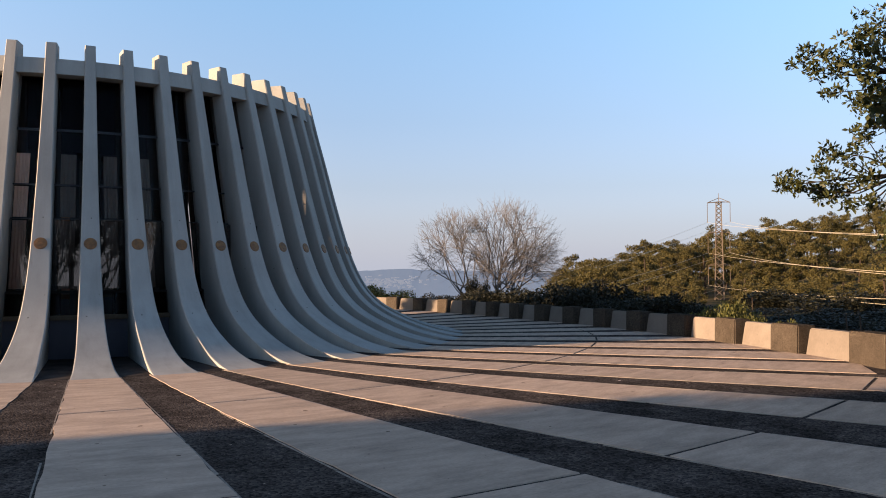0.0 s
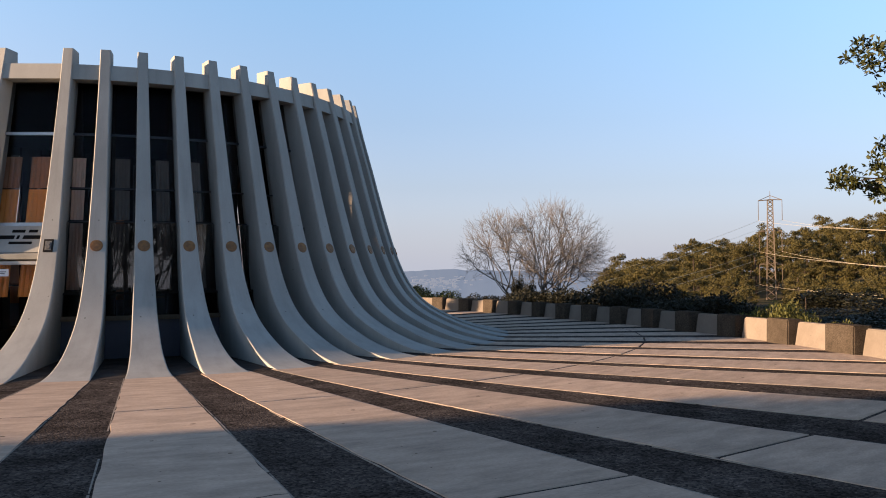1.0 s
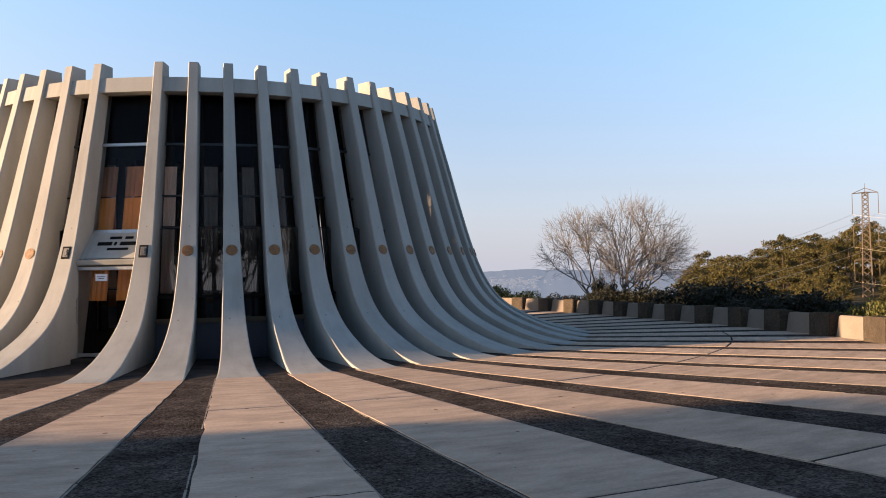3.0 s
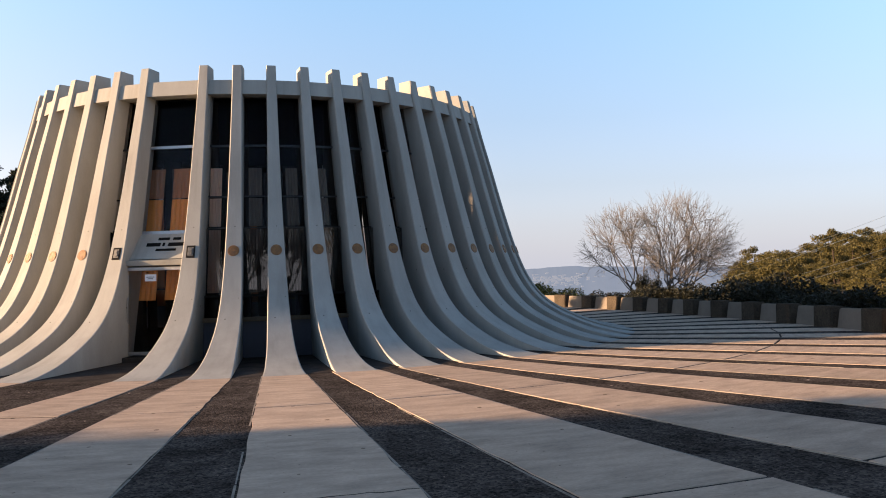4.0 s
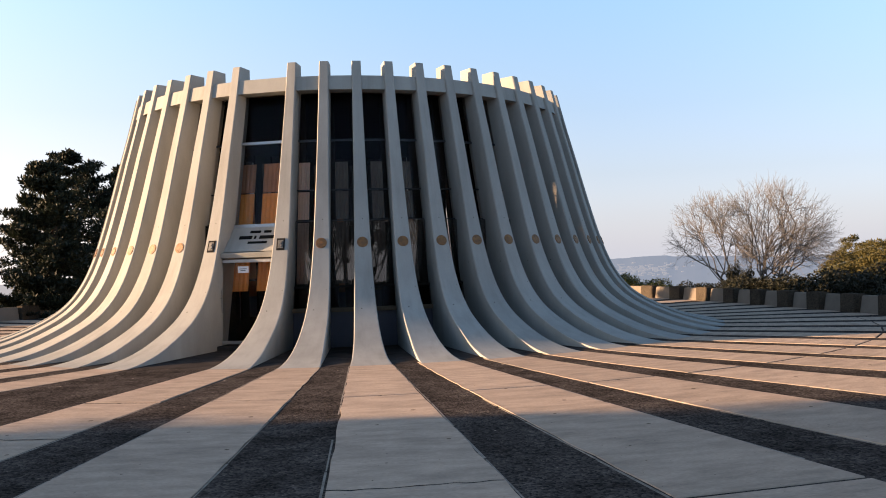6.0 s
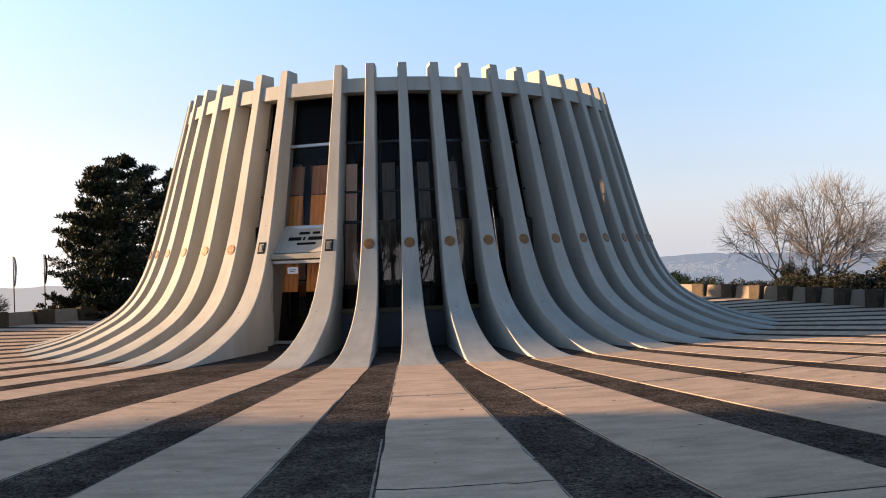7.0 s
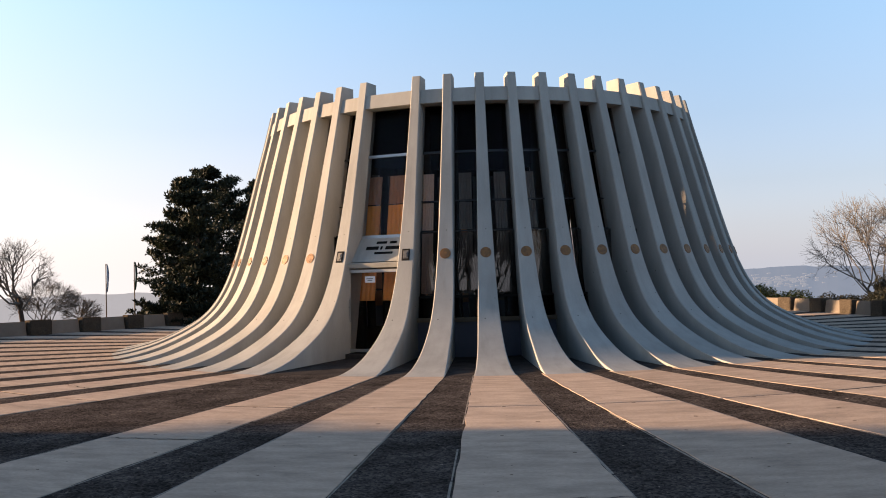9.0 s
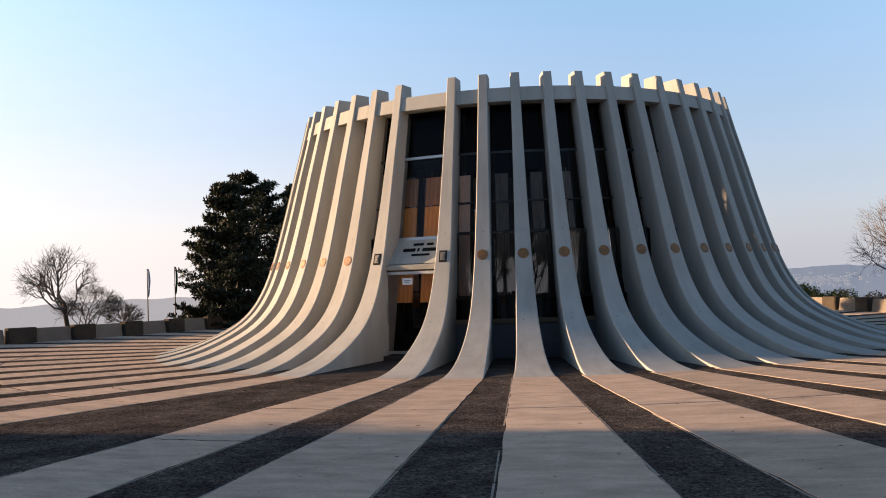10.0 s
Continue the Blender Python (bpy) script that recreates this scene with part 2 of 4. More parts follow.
LIT_ORANGE = material("orange_curtain", (0.72, 0.30, 0.09), 0.9, scale=3, stain=0.3, bump=0.1)
RAIL = material("brown_rail", (0.17, 0.13, 0.09), 0.8, scale=3, stain=0.5, bump=0.1)
BLIND = material("grey_blind", (0.10, 0.095, 0.09), 0.9, scale=2, bump=0)
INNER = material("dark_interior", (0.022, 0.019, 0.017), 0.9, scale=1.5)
LETTER = material("black_letter", (0.012, 0.012, 0.012), 0.9, bump=0)
PAPER = material("white_paper", (0.75, 0.75, 0.75), 0.8, bump=0, stain=0.1)
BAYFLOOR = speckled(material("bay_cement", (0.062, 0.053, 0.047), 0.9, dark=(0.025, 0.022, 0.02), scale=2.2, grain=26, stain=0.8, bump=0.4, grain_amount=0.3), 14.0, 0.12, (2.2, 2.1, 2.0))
SEAM = material("dark_seam", (0.03, 0.028, 0.026), 0.95, bump=0.2)


def glass(name, tint, ior):
    m = bpy.data.materials.new(name)
    m.use_nodes = True
    n, li = m.node_tree.nodes, m.node_tree.links
    n.remove(n["Principled BSDF"])
    tr, gl, mx, fr = n.new("ShaderNodeBsdfTransparent"), n.new("ShaderNodeBsdfGlossy"), n.new("ShaderNodeMixShader"), n.new("ShaderNodeFresnel")
    tr.inputs["Color"].default_value = (*tint, 1)
    gl.inputs["Roughness"].default_value = 0.01
    fr.inputs["IOR"].default_value = ior
    li.new(fr.outputs[0], mx.inputs[0]), li.new(tr.outputs[0], mx.inputs[1]), li.new(gl.outputs[0], mx.inputs[2])
    li.new(mx.outputs[0], n["Material Output"].inputs["Surface"])
    return m


GLASS = glass("tinted_glass", (0.96, 0.93, 0.91), 1.17)
GLASS_LOW = glass("reflective_glass", (0.8, 0.77, 0.76), 1.75)
GLASS_UP = glass("dark_tinted_glass", (0.78, 0.75, 0.73), 1.13)

# ---- plan of the memorial: 51 ribs about the axis, one left out at the entrance ----
PITCH = 6.8966
FIRST = -99.635
GAP = 0.941
RIB_NUMBERS = [k for k in range(-25, 0)] + [k for k in range(1, 27)]


def rib_angle(k):
    """Degrees about the axis of rib k; 1 stands beside the entrance, -1 on its other side."""
    return FIRST + k * PITCH + (GAP if k < 0 else 0)


def stand(deg):
    """The pose of a rib or bay; the ring is widened eastwards to fit the camera's view."""
    a = (deg + 180) % 360 - 180
    t = min(max((a + 42) / 40, 0), 1)
    u = min(max((130 - a) / 50, 0), 1)
    return pose(0, 0, 0, 0, 0, deg) @ Matrix.Translation((WIDEN * t * t * (3 - 2 * t) * u, 0, 0))


WIDEN = 0.12
# the sweep of a rib: height, reach of its face from the axis, half its width
SWEEP = [(-0.06, 12.0, 0.43), (0.0, 11.6, 0.412), (0.05, 11.3, 0.388), (0.12, 11.0, 0.362), (0.25, 10.56, 0.335), (0.38, 10.2, 0.31), (0.52, 9.87, 0.293), (0.68, 9.54, 0.28), (0.85, 9.25, 0.268),
         (1.05, 8.99, 0.256), (1.3, 8.75, 0.243), (1.6, 8.54, 0.231), (2.0, 8.33, 0.216), (2.59, 8.1, 0.196), (3.3, 7.88, 0.178), (4.2, 7.63, 0.158), (5.2, 7.37, 0.142), (6.2, 7.1, 0.128), (7.25, 6.84, 0.117)]


def glass_reach(z):
    return 7.85 - 0.2 * z


building = thing("memorial_building", "round memorial of splayed white concrete ribs with dark glass between", "memorial building")


def rib_mesh(lift):
    """lift: how far the paving rises at this rib's foot."""
    bm = bmesh.new()
    rings = []
    zs = [SWEEP[0][0]]
    for (z0, *_), (z1, *_) in zip(SWEEP, SWEEP[1:]):
        zs += [z0 + (z1 - z0) * i / 2 for i in (1, 2)]
    spl_z = [s[0] for s in SWEEP]
    for z in zs:
        # smooth reach by a local cubic through neighbouring stations
        i = min(max(next(j for j in range(len(spl_z)) if spl_z[j] >= z - 1e-9) - 1, 0), len(spl_z) - 2)
        idx = [max(i - 1, 0), i, i + 1, min(i + 2, len(SWEEP) - 1)]
        f = (z - spl_z[i]) / (spl_z[i + 1] - spl_z[i])
        r = []
        for c in (1, 2):
            p = [SWEEP[j][c] for j in idx]
            h = spl_z[i + 1] - spl_z[i]
            m1 = (p[2] - p[0]) / max(spl_z[idx[2]] - spl_z[idx[0]], 1e-6) * h
            m2 = (p[3] - p[1]) / max(spl_z[idx[3]] - spl_z[idx[1]], 1e-6) * h
            r.append((2 * f**3 - 3 * f**2 + 1) * p[1] + (f**3 - 2 * f**2 + f) * m1 + (-2 * f**3 + 3 * f**2) * p[2] + (f**3 - f**2) * m2)
        out, w = r
        back = (glass_reach(z) - 0.12) if z < 6.4 else 6.40
        bw = min(w, 0.115)
        c = 0.018
        ring = [(back, -bw), (out - c * 1.5, -w), (out, -w + c), (out, w - c), (out - c * 1.5, w), (back, bw)]
        zz = z + lift * (1 - min(max(z / 0.35, 0), 1)) ** 2
        rings.append([bm.verts.new((x, y, zz)) for x, y in ring])
    for a, b in zip(rings, rings[1:]):
        for j in range(6):
            f = bm.faces.new((a[j], a[(j + 1) % 6], b[(j + 1) % 6], b[j]))
            f.smooth = True
    bm.faces.new(rings[0][::-1]), bm.faces.new(rings[-1])
    for a, b in zip(rings, rings[1:]):
        for j in range(6):
            e = bm.edges.get((a[j], b[j]))
            e.smooth = False
    me = bpy.data.meshes.new("rib")
    bm.normal_update()
    bm.to_mesh(me)
    bm.free()
    me.materials.append(CONCRETE)
    return me


RIBS = {}
seal_slope = math.degrees(math.atan2(8.33 - 7.88, 3.3 - 2.0))


def mesh_of(name, bm, mat):
    me = bpy.data.meshes.new(name)
    bm.to_mesh(me)
    bm.free()
    me.materials.append(mat)
    return me


def seal_mesh():
    bm = bmesh.new()
    disc(bm, 0.135, 0.02)
    disc(bm, 0.115, 0.026)
    bmesh.ops.create_cone(bm, cap_ends=True, segments=5, radius1=0.06, radius2=0.05, depth=0.034)
    for i in range(12):
        a = i * math.pi / 6
        box(bm, -0.008, 0.008, -0.02, 0.02, 0.012, 0.018, Matrix.Rotation(a, 4, "Z") @ Matrix.Translation((0, 0.09, 0)))
    me = bpy.data.meshes.new("seal")
    bm.to_mesh(me)
    bm.free()
    me.materials.append(BRONZE)
    return me


def plaque_mesh():
    bm = bmesh.new()
    box(bm, -0.15, 0.15, -0.10, 0.10, -0.01, 0.012, bevel=0.006)
    me = bpy.data.meshes.new("plaque")
    bm.to_mesh(me)
    bm.free()
    me.materials.append(material("dark_plaque", (0.03, 0.028, 0.026), 0.9, 0.0, scale=20, stain=0.8, bump=0.4))
    return me


def emblem_mesh():
    bm = bmesh.new()
    box(bm, -0.105, 0.105, -0.065, 0.065, 0.012, 0.018, bevel=0.004)
    for x, y, r in ((0.03, 0.0, 0.045), (-0.045, 0.0, 0.035)):
        disc(bm, r, 0.02, 14, Matrix.Translation((x, y, 0.02)))
    return mesh_of("emblem", bm, EMBLEM)


SEAL, PLAQUE, EMBLEM_MESH = seal_mesh(), plaque_mesh(), emblem_mesh()
for k in RIB_NUMBERS:
    lift = round(-0.0078 * 11.6 * math.sin(radians(rib_angle(k))), 2)
    RIBS[lift] = RIBS.get(lift) or rib_mesh(lift)
    rib = part("rib", RIBS[lift], None, building)
    rib.matrix_basis = stand(rib_angle(k))
    mark = part("plaque", PLAQUE, None, rib, "dark square metal plaque") if k in (-1, 1) else part("seal", SEAL, None, rib, "round bronze state seal")
    if k in (-1, 1):
        part("emblem", EMBLEM_MESH, None, mark, "worn grey relief emblem")
    mark.matrix_basis = Matrix.Translation((8.105, 0, 2.59)) @ pose(0, 0, 0, 0, 90 - seal_slope, 0)

# the paving dips slightly towards the north and rises outwards
TILT = pose(0, 0, 0, math.degrees(-0.0078), math.degrees(0.0006), 0)
# bays: from the middle of the gap, half their angle
BAYS = [((rib_angle(k) + rib_angle(k + 1)) / 2, PITCH / 2, k) for k in RIB_NUMBERS if k not in (-1, 26)] + [((rib_angle(-1) + rib_angle(1)) / 2, PITCH + GAP / 2, 0), ((rib_angle(26) + rib_angle(-25) + 360) / 2, (rib_angle(-25) + 360 - rib_angle(26)) / 2, 26)]


def bay_prism(z0, z1, r0a, r1a, r0b, r1b, half, inset=0.0):
    """A straight bar across a bay between heights z0 and z1; reach at its foot (a) and head (b)."""
    t = math.tan(radians(half))
    def ring(z, r0, r1):
        return [(r0, -(r0 * t - inset), z), (r1, -(r1 * t - inset), z), (r1, r1 * t - inset, z), (r0, r0 * t - inset, z)]
    bm = bmesh.new()
    solid(bm, ring(z0, r0a, r1a), ring(z1, r0b, r1b))
    bmesh.ops.recalc_face_normals(bm, faces=bm.faces)
    return bm


kinds = {}
for half in sorted({round(b[1], 3) for b in BAYS}):
    kinds[half] = dict(
        beam=mesh_of("ring_beam", bay_prism(6.50, 6.87, 6.42, 6.95, 6.42, 6.86, half), CONCRETE),
        upper=mesh_of("glass_pane", bay_prism(5.26, 6.50, glass_reach(5.26) - 0.01, glass_reach(5.26), glass_reach(6.5) - 0.01, glass_reach(6.5), half, 0.09), GLASS_UP),
        sill=mesh_of("glass_pane", bay_prism(1.02, 1.55, glass_reach(1.02) - 0.01, glass_reach(1.02), glass_reach(1.55) - 0.01, glass_reach(1.55), half, 0.09), GLASS_UP),
        lower=mesh_of("glass_pane", bay_prism(1.55, 3.15, 7.33, 7.34, 7.33, 7.34, half, 0.09), GLASS_LOW),
        middle=mesh_of("glass_pane", bay_prism(3.19, 5.21, glass_reach(3.19) - 0.01, glass_reach(3.19), glass_reach(5.21) - 0.01, glass_reach(5.21), half, 0.09), GLASS),
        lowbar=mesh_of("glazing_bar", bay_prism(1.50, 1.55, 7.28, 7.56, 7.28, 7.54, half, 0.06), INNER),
        bar=mesh_of("glazing_bar", bay_prism(5.21, 5.26, glass_reach(5.21) - 0.06, glass_reach(5.21) + 0.02, glass_reach(5.26) - 0.06, glass_reach(5.26) + 0.02, half, 0.05), DARKBAR),
        rail=mesh_of("glazing_rail", bay_prism(0.92, 1.02, 7.55, 7.75, 7.55, 7.75, half, 0.02), RAIL),
        foot=mesh_of("base_panel", bay_prism(0.0, 0.92, 7.6, 7.64, 7.6, 7.64, half, 0.02), PANEL),
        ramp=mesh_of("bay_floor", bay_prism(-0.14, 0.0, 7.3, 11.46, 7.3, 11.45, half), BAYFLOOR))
for mid, half, k in BAYS:
    ks = kinds[round(half, 3)]
    m = stand(mid)
    for key in ("beam", "upper", "sill", "lower", "middle", "lowbar", "bar", "rail", "foot", "ramp") if k != 0 else ("beam", "ramp"):
        o = part(ks[key].name, ks[key], None, building)
        o.matrix_basis = m if key != "ramp" else TILT @ m
        if key in ("upper", "sill", "lower", "middle"):
            o.visible_shadow = -60 < (mid + 180) % 360 - 180 < 20
bm = bmesh.new()
r = bmesh.ops.create_circle(bm, cap_ends=True, segments=104, radius=6.45)
bmesh.ops.translate(bm, vec=(0, 0, 6.58), verts=bm.verts)
ex = bmesh.ops.extrude_face_region(bm, geom=bm.faces[:])
bmesh.ops.translate(bm, vec=(0, 0, 0.1), verts=[v for v in ex["geom"] if isinstance(v, bmesh.types.BMVert)])
bmesh.ops.recalc_face_normals(bm, faces=bm.faces)
part("roof", bm, ROOFING, building)

# ---- plaza: dark aggregate bed, pale radial slabs a little proud of it ----
# distance from the axis to the parapet's inner line, by degrees about the axis
RIM = [(-180, 19.4), (-167.1, 22.5), (-152.1, 27.0), (-132.1, 33.0), (-107.1, 37.0), (-87.1, 37.0), (-67.1, 32.0), (-52.1, 24.5), (-37.6, 20.6), (-23.8, 18.3), (-10.0, 16.75), (10.7, 15.85), (31.4, 16.6), (45.2, 18.0), (62.9, 20.5), (87.9, 22.5), (117.9, 20.5), (137.9, 18.6), (154.4, 18.0), (167.9, 18.2), (180, 19.4)]


def rim_reach(deg):
    deg = (deg + 180) % 360 - 180
    for i in range(len(RIM) - 1):
        (a0, r0), (a1, r1) = RIM[i], RIM[i + 1]
        if deg <= a1:
            f = (deg - a0) / (a1 - a0)
            pr = RIM[i - 1] if i else (RIM[-2][0] - 360, RIM[-2][1])
            nx = RIM[i + 2] if i + 2 < len(RIM) else (RIM[1][0] + 360, RIM[1][1])
            m0, m1 = (r1 - pr[1]) / (a1 - pr[0]) * (a1 - a0), (nx[1] - r0) / (nx[0] - a0) * (a1 - a0)
            return (2 * f**3 - 3 * f**2 + 1) * r0 + (f**3 - 2 * f**2 + f) * m0 + (-2 * f**3 + 3 * f**2) * r1 + (f**3 - f**2) * m1


def at(r, deg, z=0.0):
    return Vector((r * math.cos(radians(deg)), r * math.sin(radians(deg)), z))


JOINTS = [11.38, 15.6, 21.6, 27.6, 33.6, 40.0]
STRIP = 2.05
pavement = thing("pavement", "plaza of dark aggregate with pale radiating concrete slabs", "plaza", kind="structure")
GRADE = 0.0097


def paved(p):
    p = Vector(p)
    p.z += GRADE * max(p.xy.length - 11.6, 0)
    return p


pavement.matrix_basis = TILT
bm = bmesh.new()
n = 208
ring = [bm.verts.new(paved(at(rim_reach(360 * i / n) + 0.45, 360 * i / n, -0.010))) for i in range(n)]
mid = [bm.verts.new(at(11, 360 * i / n, -0.010)) for i in range(n)]
core = bm.verts.new((0, 0, -0.010))
for i in range(n):
    bm.faces.new((ring[i - 1], ring[i], mid[i], mid[i - 1]))
    bm.faces.new((mid[i - 1], mid[i], core))
bmesh.ops.recalc_face_normals(bm, faces=bm.faces)
part("aggregate_bed", bm, PEBBLE, pavement)


# outer slabs east and west are swung off the radius to fit the camera's view: degrees about the axis, swing at 21.4 m
SWING = [(-140, 0), (-119, -2.0), (-105.6, -2.4), (-92.7, -0.3), (-79, 0), (-72, 0.35), (-65, 1.0), (-58, 2.0), (-51.4, 2.8), (-44.5, 1.9), (-37.6, 0.7), (-30, 0)]


def swing(deg):
    for (a0, s0), (a1, s1) in zip(SWING, SWING[1:]):
        if a0 <= deg <= a1:
            return s0 + (s1 - s0) * (deg - a0) / (a1 - a0)
    return 0.0


def half_strip(k):
    return 2.27 if 4 <= k <= 9 else STRIP


def lay(r, deg, z=0.0, turn=0.0):
    return at(r, deg + turn * max(r - 13.6, 0) / 7.8, z)


def slab_mesh(r0, r1a, r1b, half, turn=0.0):
    """A radial slab, its far end cut from r1a to r1b, edges a little uneven."""
    bm = bmesh.new()
    steps = 12
    rows = []
    for i in range(steps + 1):
        f = i / steps
        wa, wb = (half + random.uniform(-0.05, 0.05) for _ in "ab")
        ra, rb = r0 + (r1a - r0) * f, r0 + (r1b - r0) * f
        rows.append([lay(ra, -wa, 0, turn), lay(rb, wb, 0, turn)])
    low = [Vector((*p.xy, -0.05)) for p in [a for a, b in rows] + [b for a, b in rows[::-1]]]
    top = [Vector((*p.xy, 0.0)) for p in [a for a, b in rows] + [b for a, b in rows[::-1]]]
    rim = [p.lerp(lay((r0 + r1a) / 2, 0, 0, turn), 0.004) for p in top]
    a, b, c = ([bm.verts.new(p) for p in q] for q in ([paved(p) for p in low], [paved(p - Vector((0, 0, 0.01))) for p in top], [paved(p) for p in rim]))
    m = len(a)
    for i in range(m):
        j = (i + 1) % m
        bm.faces.new((a[i], a[j], b[j], b[i])), bm.faces.new((b[i], b[j], c[j], c[i]))
    h = m // 2
    for i in range(h - 1):
        bm.faces.new((c[i], c[i + 1], c[m - 2 - i], c[m - 1 - i]))
    bmesh.ops.recalc_face_normals(bm, faces=bm.faces)
    return mesh_of("slab", bm, SLAB)


shared = {}
for k in RIB_NUMBERS:
    a = rib_angle(k)
    turn, half = swing(a), half_strip(k)
    ea, eb = rim_reach(a - half + turn) + 0.1, rim_reach(a + half + turn) + 0.1
    for i in range(len(JOINTS) - 1):
        r0, r1 = JOINTS[i] + 0.022, JOINTS[i + 1] - 0.022
        if r0 + 0.3 > min(ea, eb):
            break
        if r1 < min(ea, eb) and not turn and half == STRIP:
            me = shared.get((i, k % 4)) or slab_mesh(r0, r1, r1, STRIP)
            shared[(i, k % 4)] = me
        else:
            me = slab_mesh(r0, min(r1, ea), min(r1, eb), half, turn)
        o = part("slab", me, None, pavement)
        o.matrix_basis = pose(0, 0, random.uniform(-0.003, 0.003), 0, 0, a)

# thin pale mortar edging along the slabs, broken off here and there
EDGING = material("chipped_mortar", (0.30, 0.26, 0.215), 0.9, dark=(0.16, 0.14, 0.12), scale=9, grain=40, stain=0.9, bump=0.4)


def edging_mesh(r0, r1, seed, half, turn):
    rng = random.Random(seed)
    bm = bmesh.new()
    for s in (-1, 1):
        r = r0
        while r < r1 - 0.2:
            e = min(r + rng.uniform(0.6, 2.6), r1)
            if rng.random() < 0.92:
                g = rng.uniform(0.02, 0.05)
                w = [rng.uniform(0.035, 0.08) for _ in range(2)]
                lift_ = rng.uniform(-0.006, -0.001)
                ring_ = [(r, half + g), (e, half + g + rng.uniform(-0.02, 0.02)), (e, half + g + w[1]), (r, half + g + w[0])]
                solid(bm, [paved(lay(q, s * d, -0.03, turn)) for q, d in ring_], [paved(lay(q, s * d, lift_, turn)) for q, d in ring_])
            r = e + rng.uniform(0.02, 0.12)
    bmesh.ops.recalc_face_normals(bm, faces=bm.faces)
    return mesh_of("edging", bm, EDGING)


trims = {}
for k in RIB_NUMBERS:
    a = rib_angle(k)
    e = min(rim_reach(a - STRIP), rim_reach(a + STRIP)) - 0.1
    turn, half = swing(a), half_strip(k)
    key = (round(e), k % 3, turn, half)
    if key not in trims:
        trims[key] = edging_mesh(11.45, min(e, round(e) - 0.4), 100 + len(trims), half, turn)
    part("edging", trims[key], None, pavement, "thin chipped mortar edging").matrix_basis = pose(0, 0, 0, 0, 0, a)

# pale mortar strips let into the wide dark bed before the entrance
MORTAR = material("pale_mortar", (0.22, 0.2, 0.18), 0.9, scale=4, stain=0.6)
for r, a0, a1 in ((15.7, -101.6, -98.2), (17.25, -97.6, -94.6), (16.7, -104.6, -102.6), (20.4, -99.0, -96.5), (17.05, -68.6, -66.9), (19.3, -62.0, -61.2)):
    bm = bmesh.new()
    solid(bm, [paved(at(q, a, -0.03)) for q, a in ((r, a0), (r + 0.03, a0), (r + 0.04, a1), (r, a1))], [paved(at(q, a, -0.008)) for q, a in ((r, a0), (r + 0.03, a0), (r + 0.04, a1), (r, a1))])
    bmesh.ops.recalc_face_normals(bm, faces=bm.faces)
    part("mortar_strip", bm, MORTAR, pavement)

# fine wandering cracks across some of the slabs nearest the overlook
for k, r in ((1, 18.2), (3, 20.7), (-2, 14.4)):
    a, n = rib_angle(k), 14
    drift = random.uniform(-0.15, 0.15)
    line = [(r + drift * i / n + random.uniform(-0.025, 0.025), a - STRIP + 2 * STRIP * i / n, random.uniform(0.006, 0.016)) for i in range(n + 1)]
    bm = bmesh.new()
    near = [bm.verts.new(paved(at(q - w, d, 0.0035))) for q, d, w in line]
    far = [bm.verts.new(paved(at(q + w, d, 0.0035))) for q, d, w in line]
    for i in range(n):
        bm.faces.new((near[i], far[i], far[i + 1], near[i + 1]))
    bmesh.ops.recalc_face_normals(bm, faces=bm.faces)
    part("crack", bm, SEAM, pavement)

# ---- parapet: leaning pale blocks, rough aggregate piers between ----
parapet = thing("parapet", "low parapet of pale leaning concrete blocks between rough aggregate piers", "parapet wall", kind="structure")
parapet.matrix_basis = TILT
PIER = 1.37
ASIDE = -0.43


def block(name, a0, a1, high, lean, back, mat, proud=0.0, narrow=0.0):
    """One block of the parapet between two angles, its inner face leaning back."""
    bm = bmesh.new()
    p0, p1 = paved(at(rim_reach(a0) - proud, a0)), paved(at(rim_reach(a1) - proud, a1))
    out = Vector((p1.y - p0.y, p0.x - p1.x, 0)).normalized()
    if out.dot(p0) < 0:
        out = -out
    side = (p1 - p0)
    u = Vector((0, 0, 1))
    low = [p0, p1, p1 + out * back, p0 + out * back]
    top = [p0 + side * narrow + out * lean + u * high, p1 - side * narrow + out * lean + u * high, p1 - side * narrow + out * back + u * high, p0 + side * narrow + out * back + u * high]
    low = [p - u * 0.7 for p in low]
    c = (p0 + p1) / 2
    solid(bm, [p - c for p in low], [p - c for p in top])
    bmesh.ops.recalc_face_normals(bm, faces=bm.faces)
    bmesh.ops.bevel(bm, geom=bm.edges[:], offset=0.025, segments=2, affect="EDGES")
    o = part(name, bm, mat, parapet)
    o.matrix_basis = Matrix.Translation(c)
    return o


edges = sorted(rib_angle(k) for k in RIB_NUMBERS)
edges.append(edges[0] + 360)
for a, b in zip(edges, edges[1:]):
    mid, a = (a + b) / 2 + ASIDE, a + ASIDE
    if b - a > 9:
        block("block", mid - 2.0, mid + 2.0, 0.55, 0.1, 0.4, PARAPET)
        block("pier", mid - 2.0 - 2 * PIER, mid - 2.0, 0.62, 0.04, 0.46, BLOCK_PEBBLE, 0.06)
        block("pier", mid + 2.0, mid + 2.0 + 2 * PIER, 0.62, 0.04, 0.46, BLOCK_PEBBLE, 0.06)
    else:
        block("pier", mid - PIER, mid + PIER, 0.61, 0.03, 0.46, BLOCK_PEBBLE, 0.06)
    lo, hi = a - (PITCH / 2 - PIER), a + (PITCH / 2 - PIER)
    block("block", lo, hi, 0.56, 0.19, 0.44, PARAPET, 0.0, 0.04)

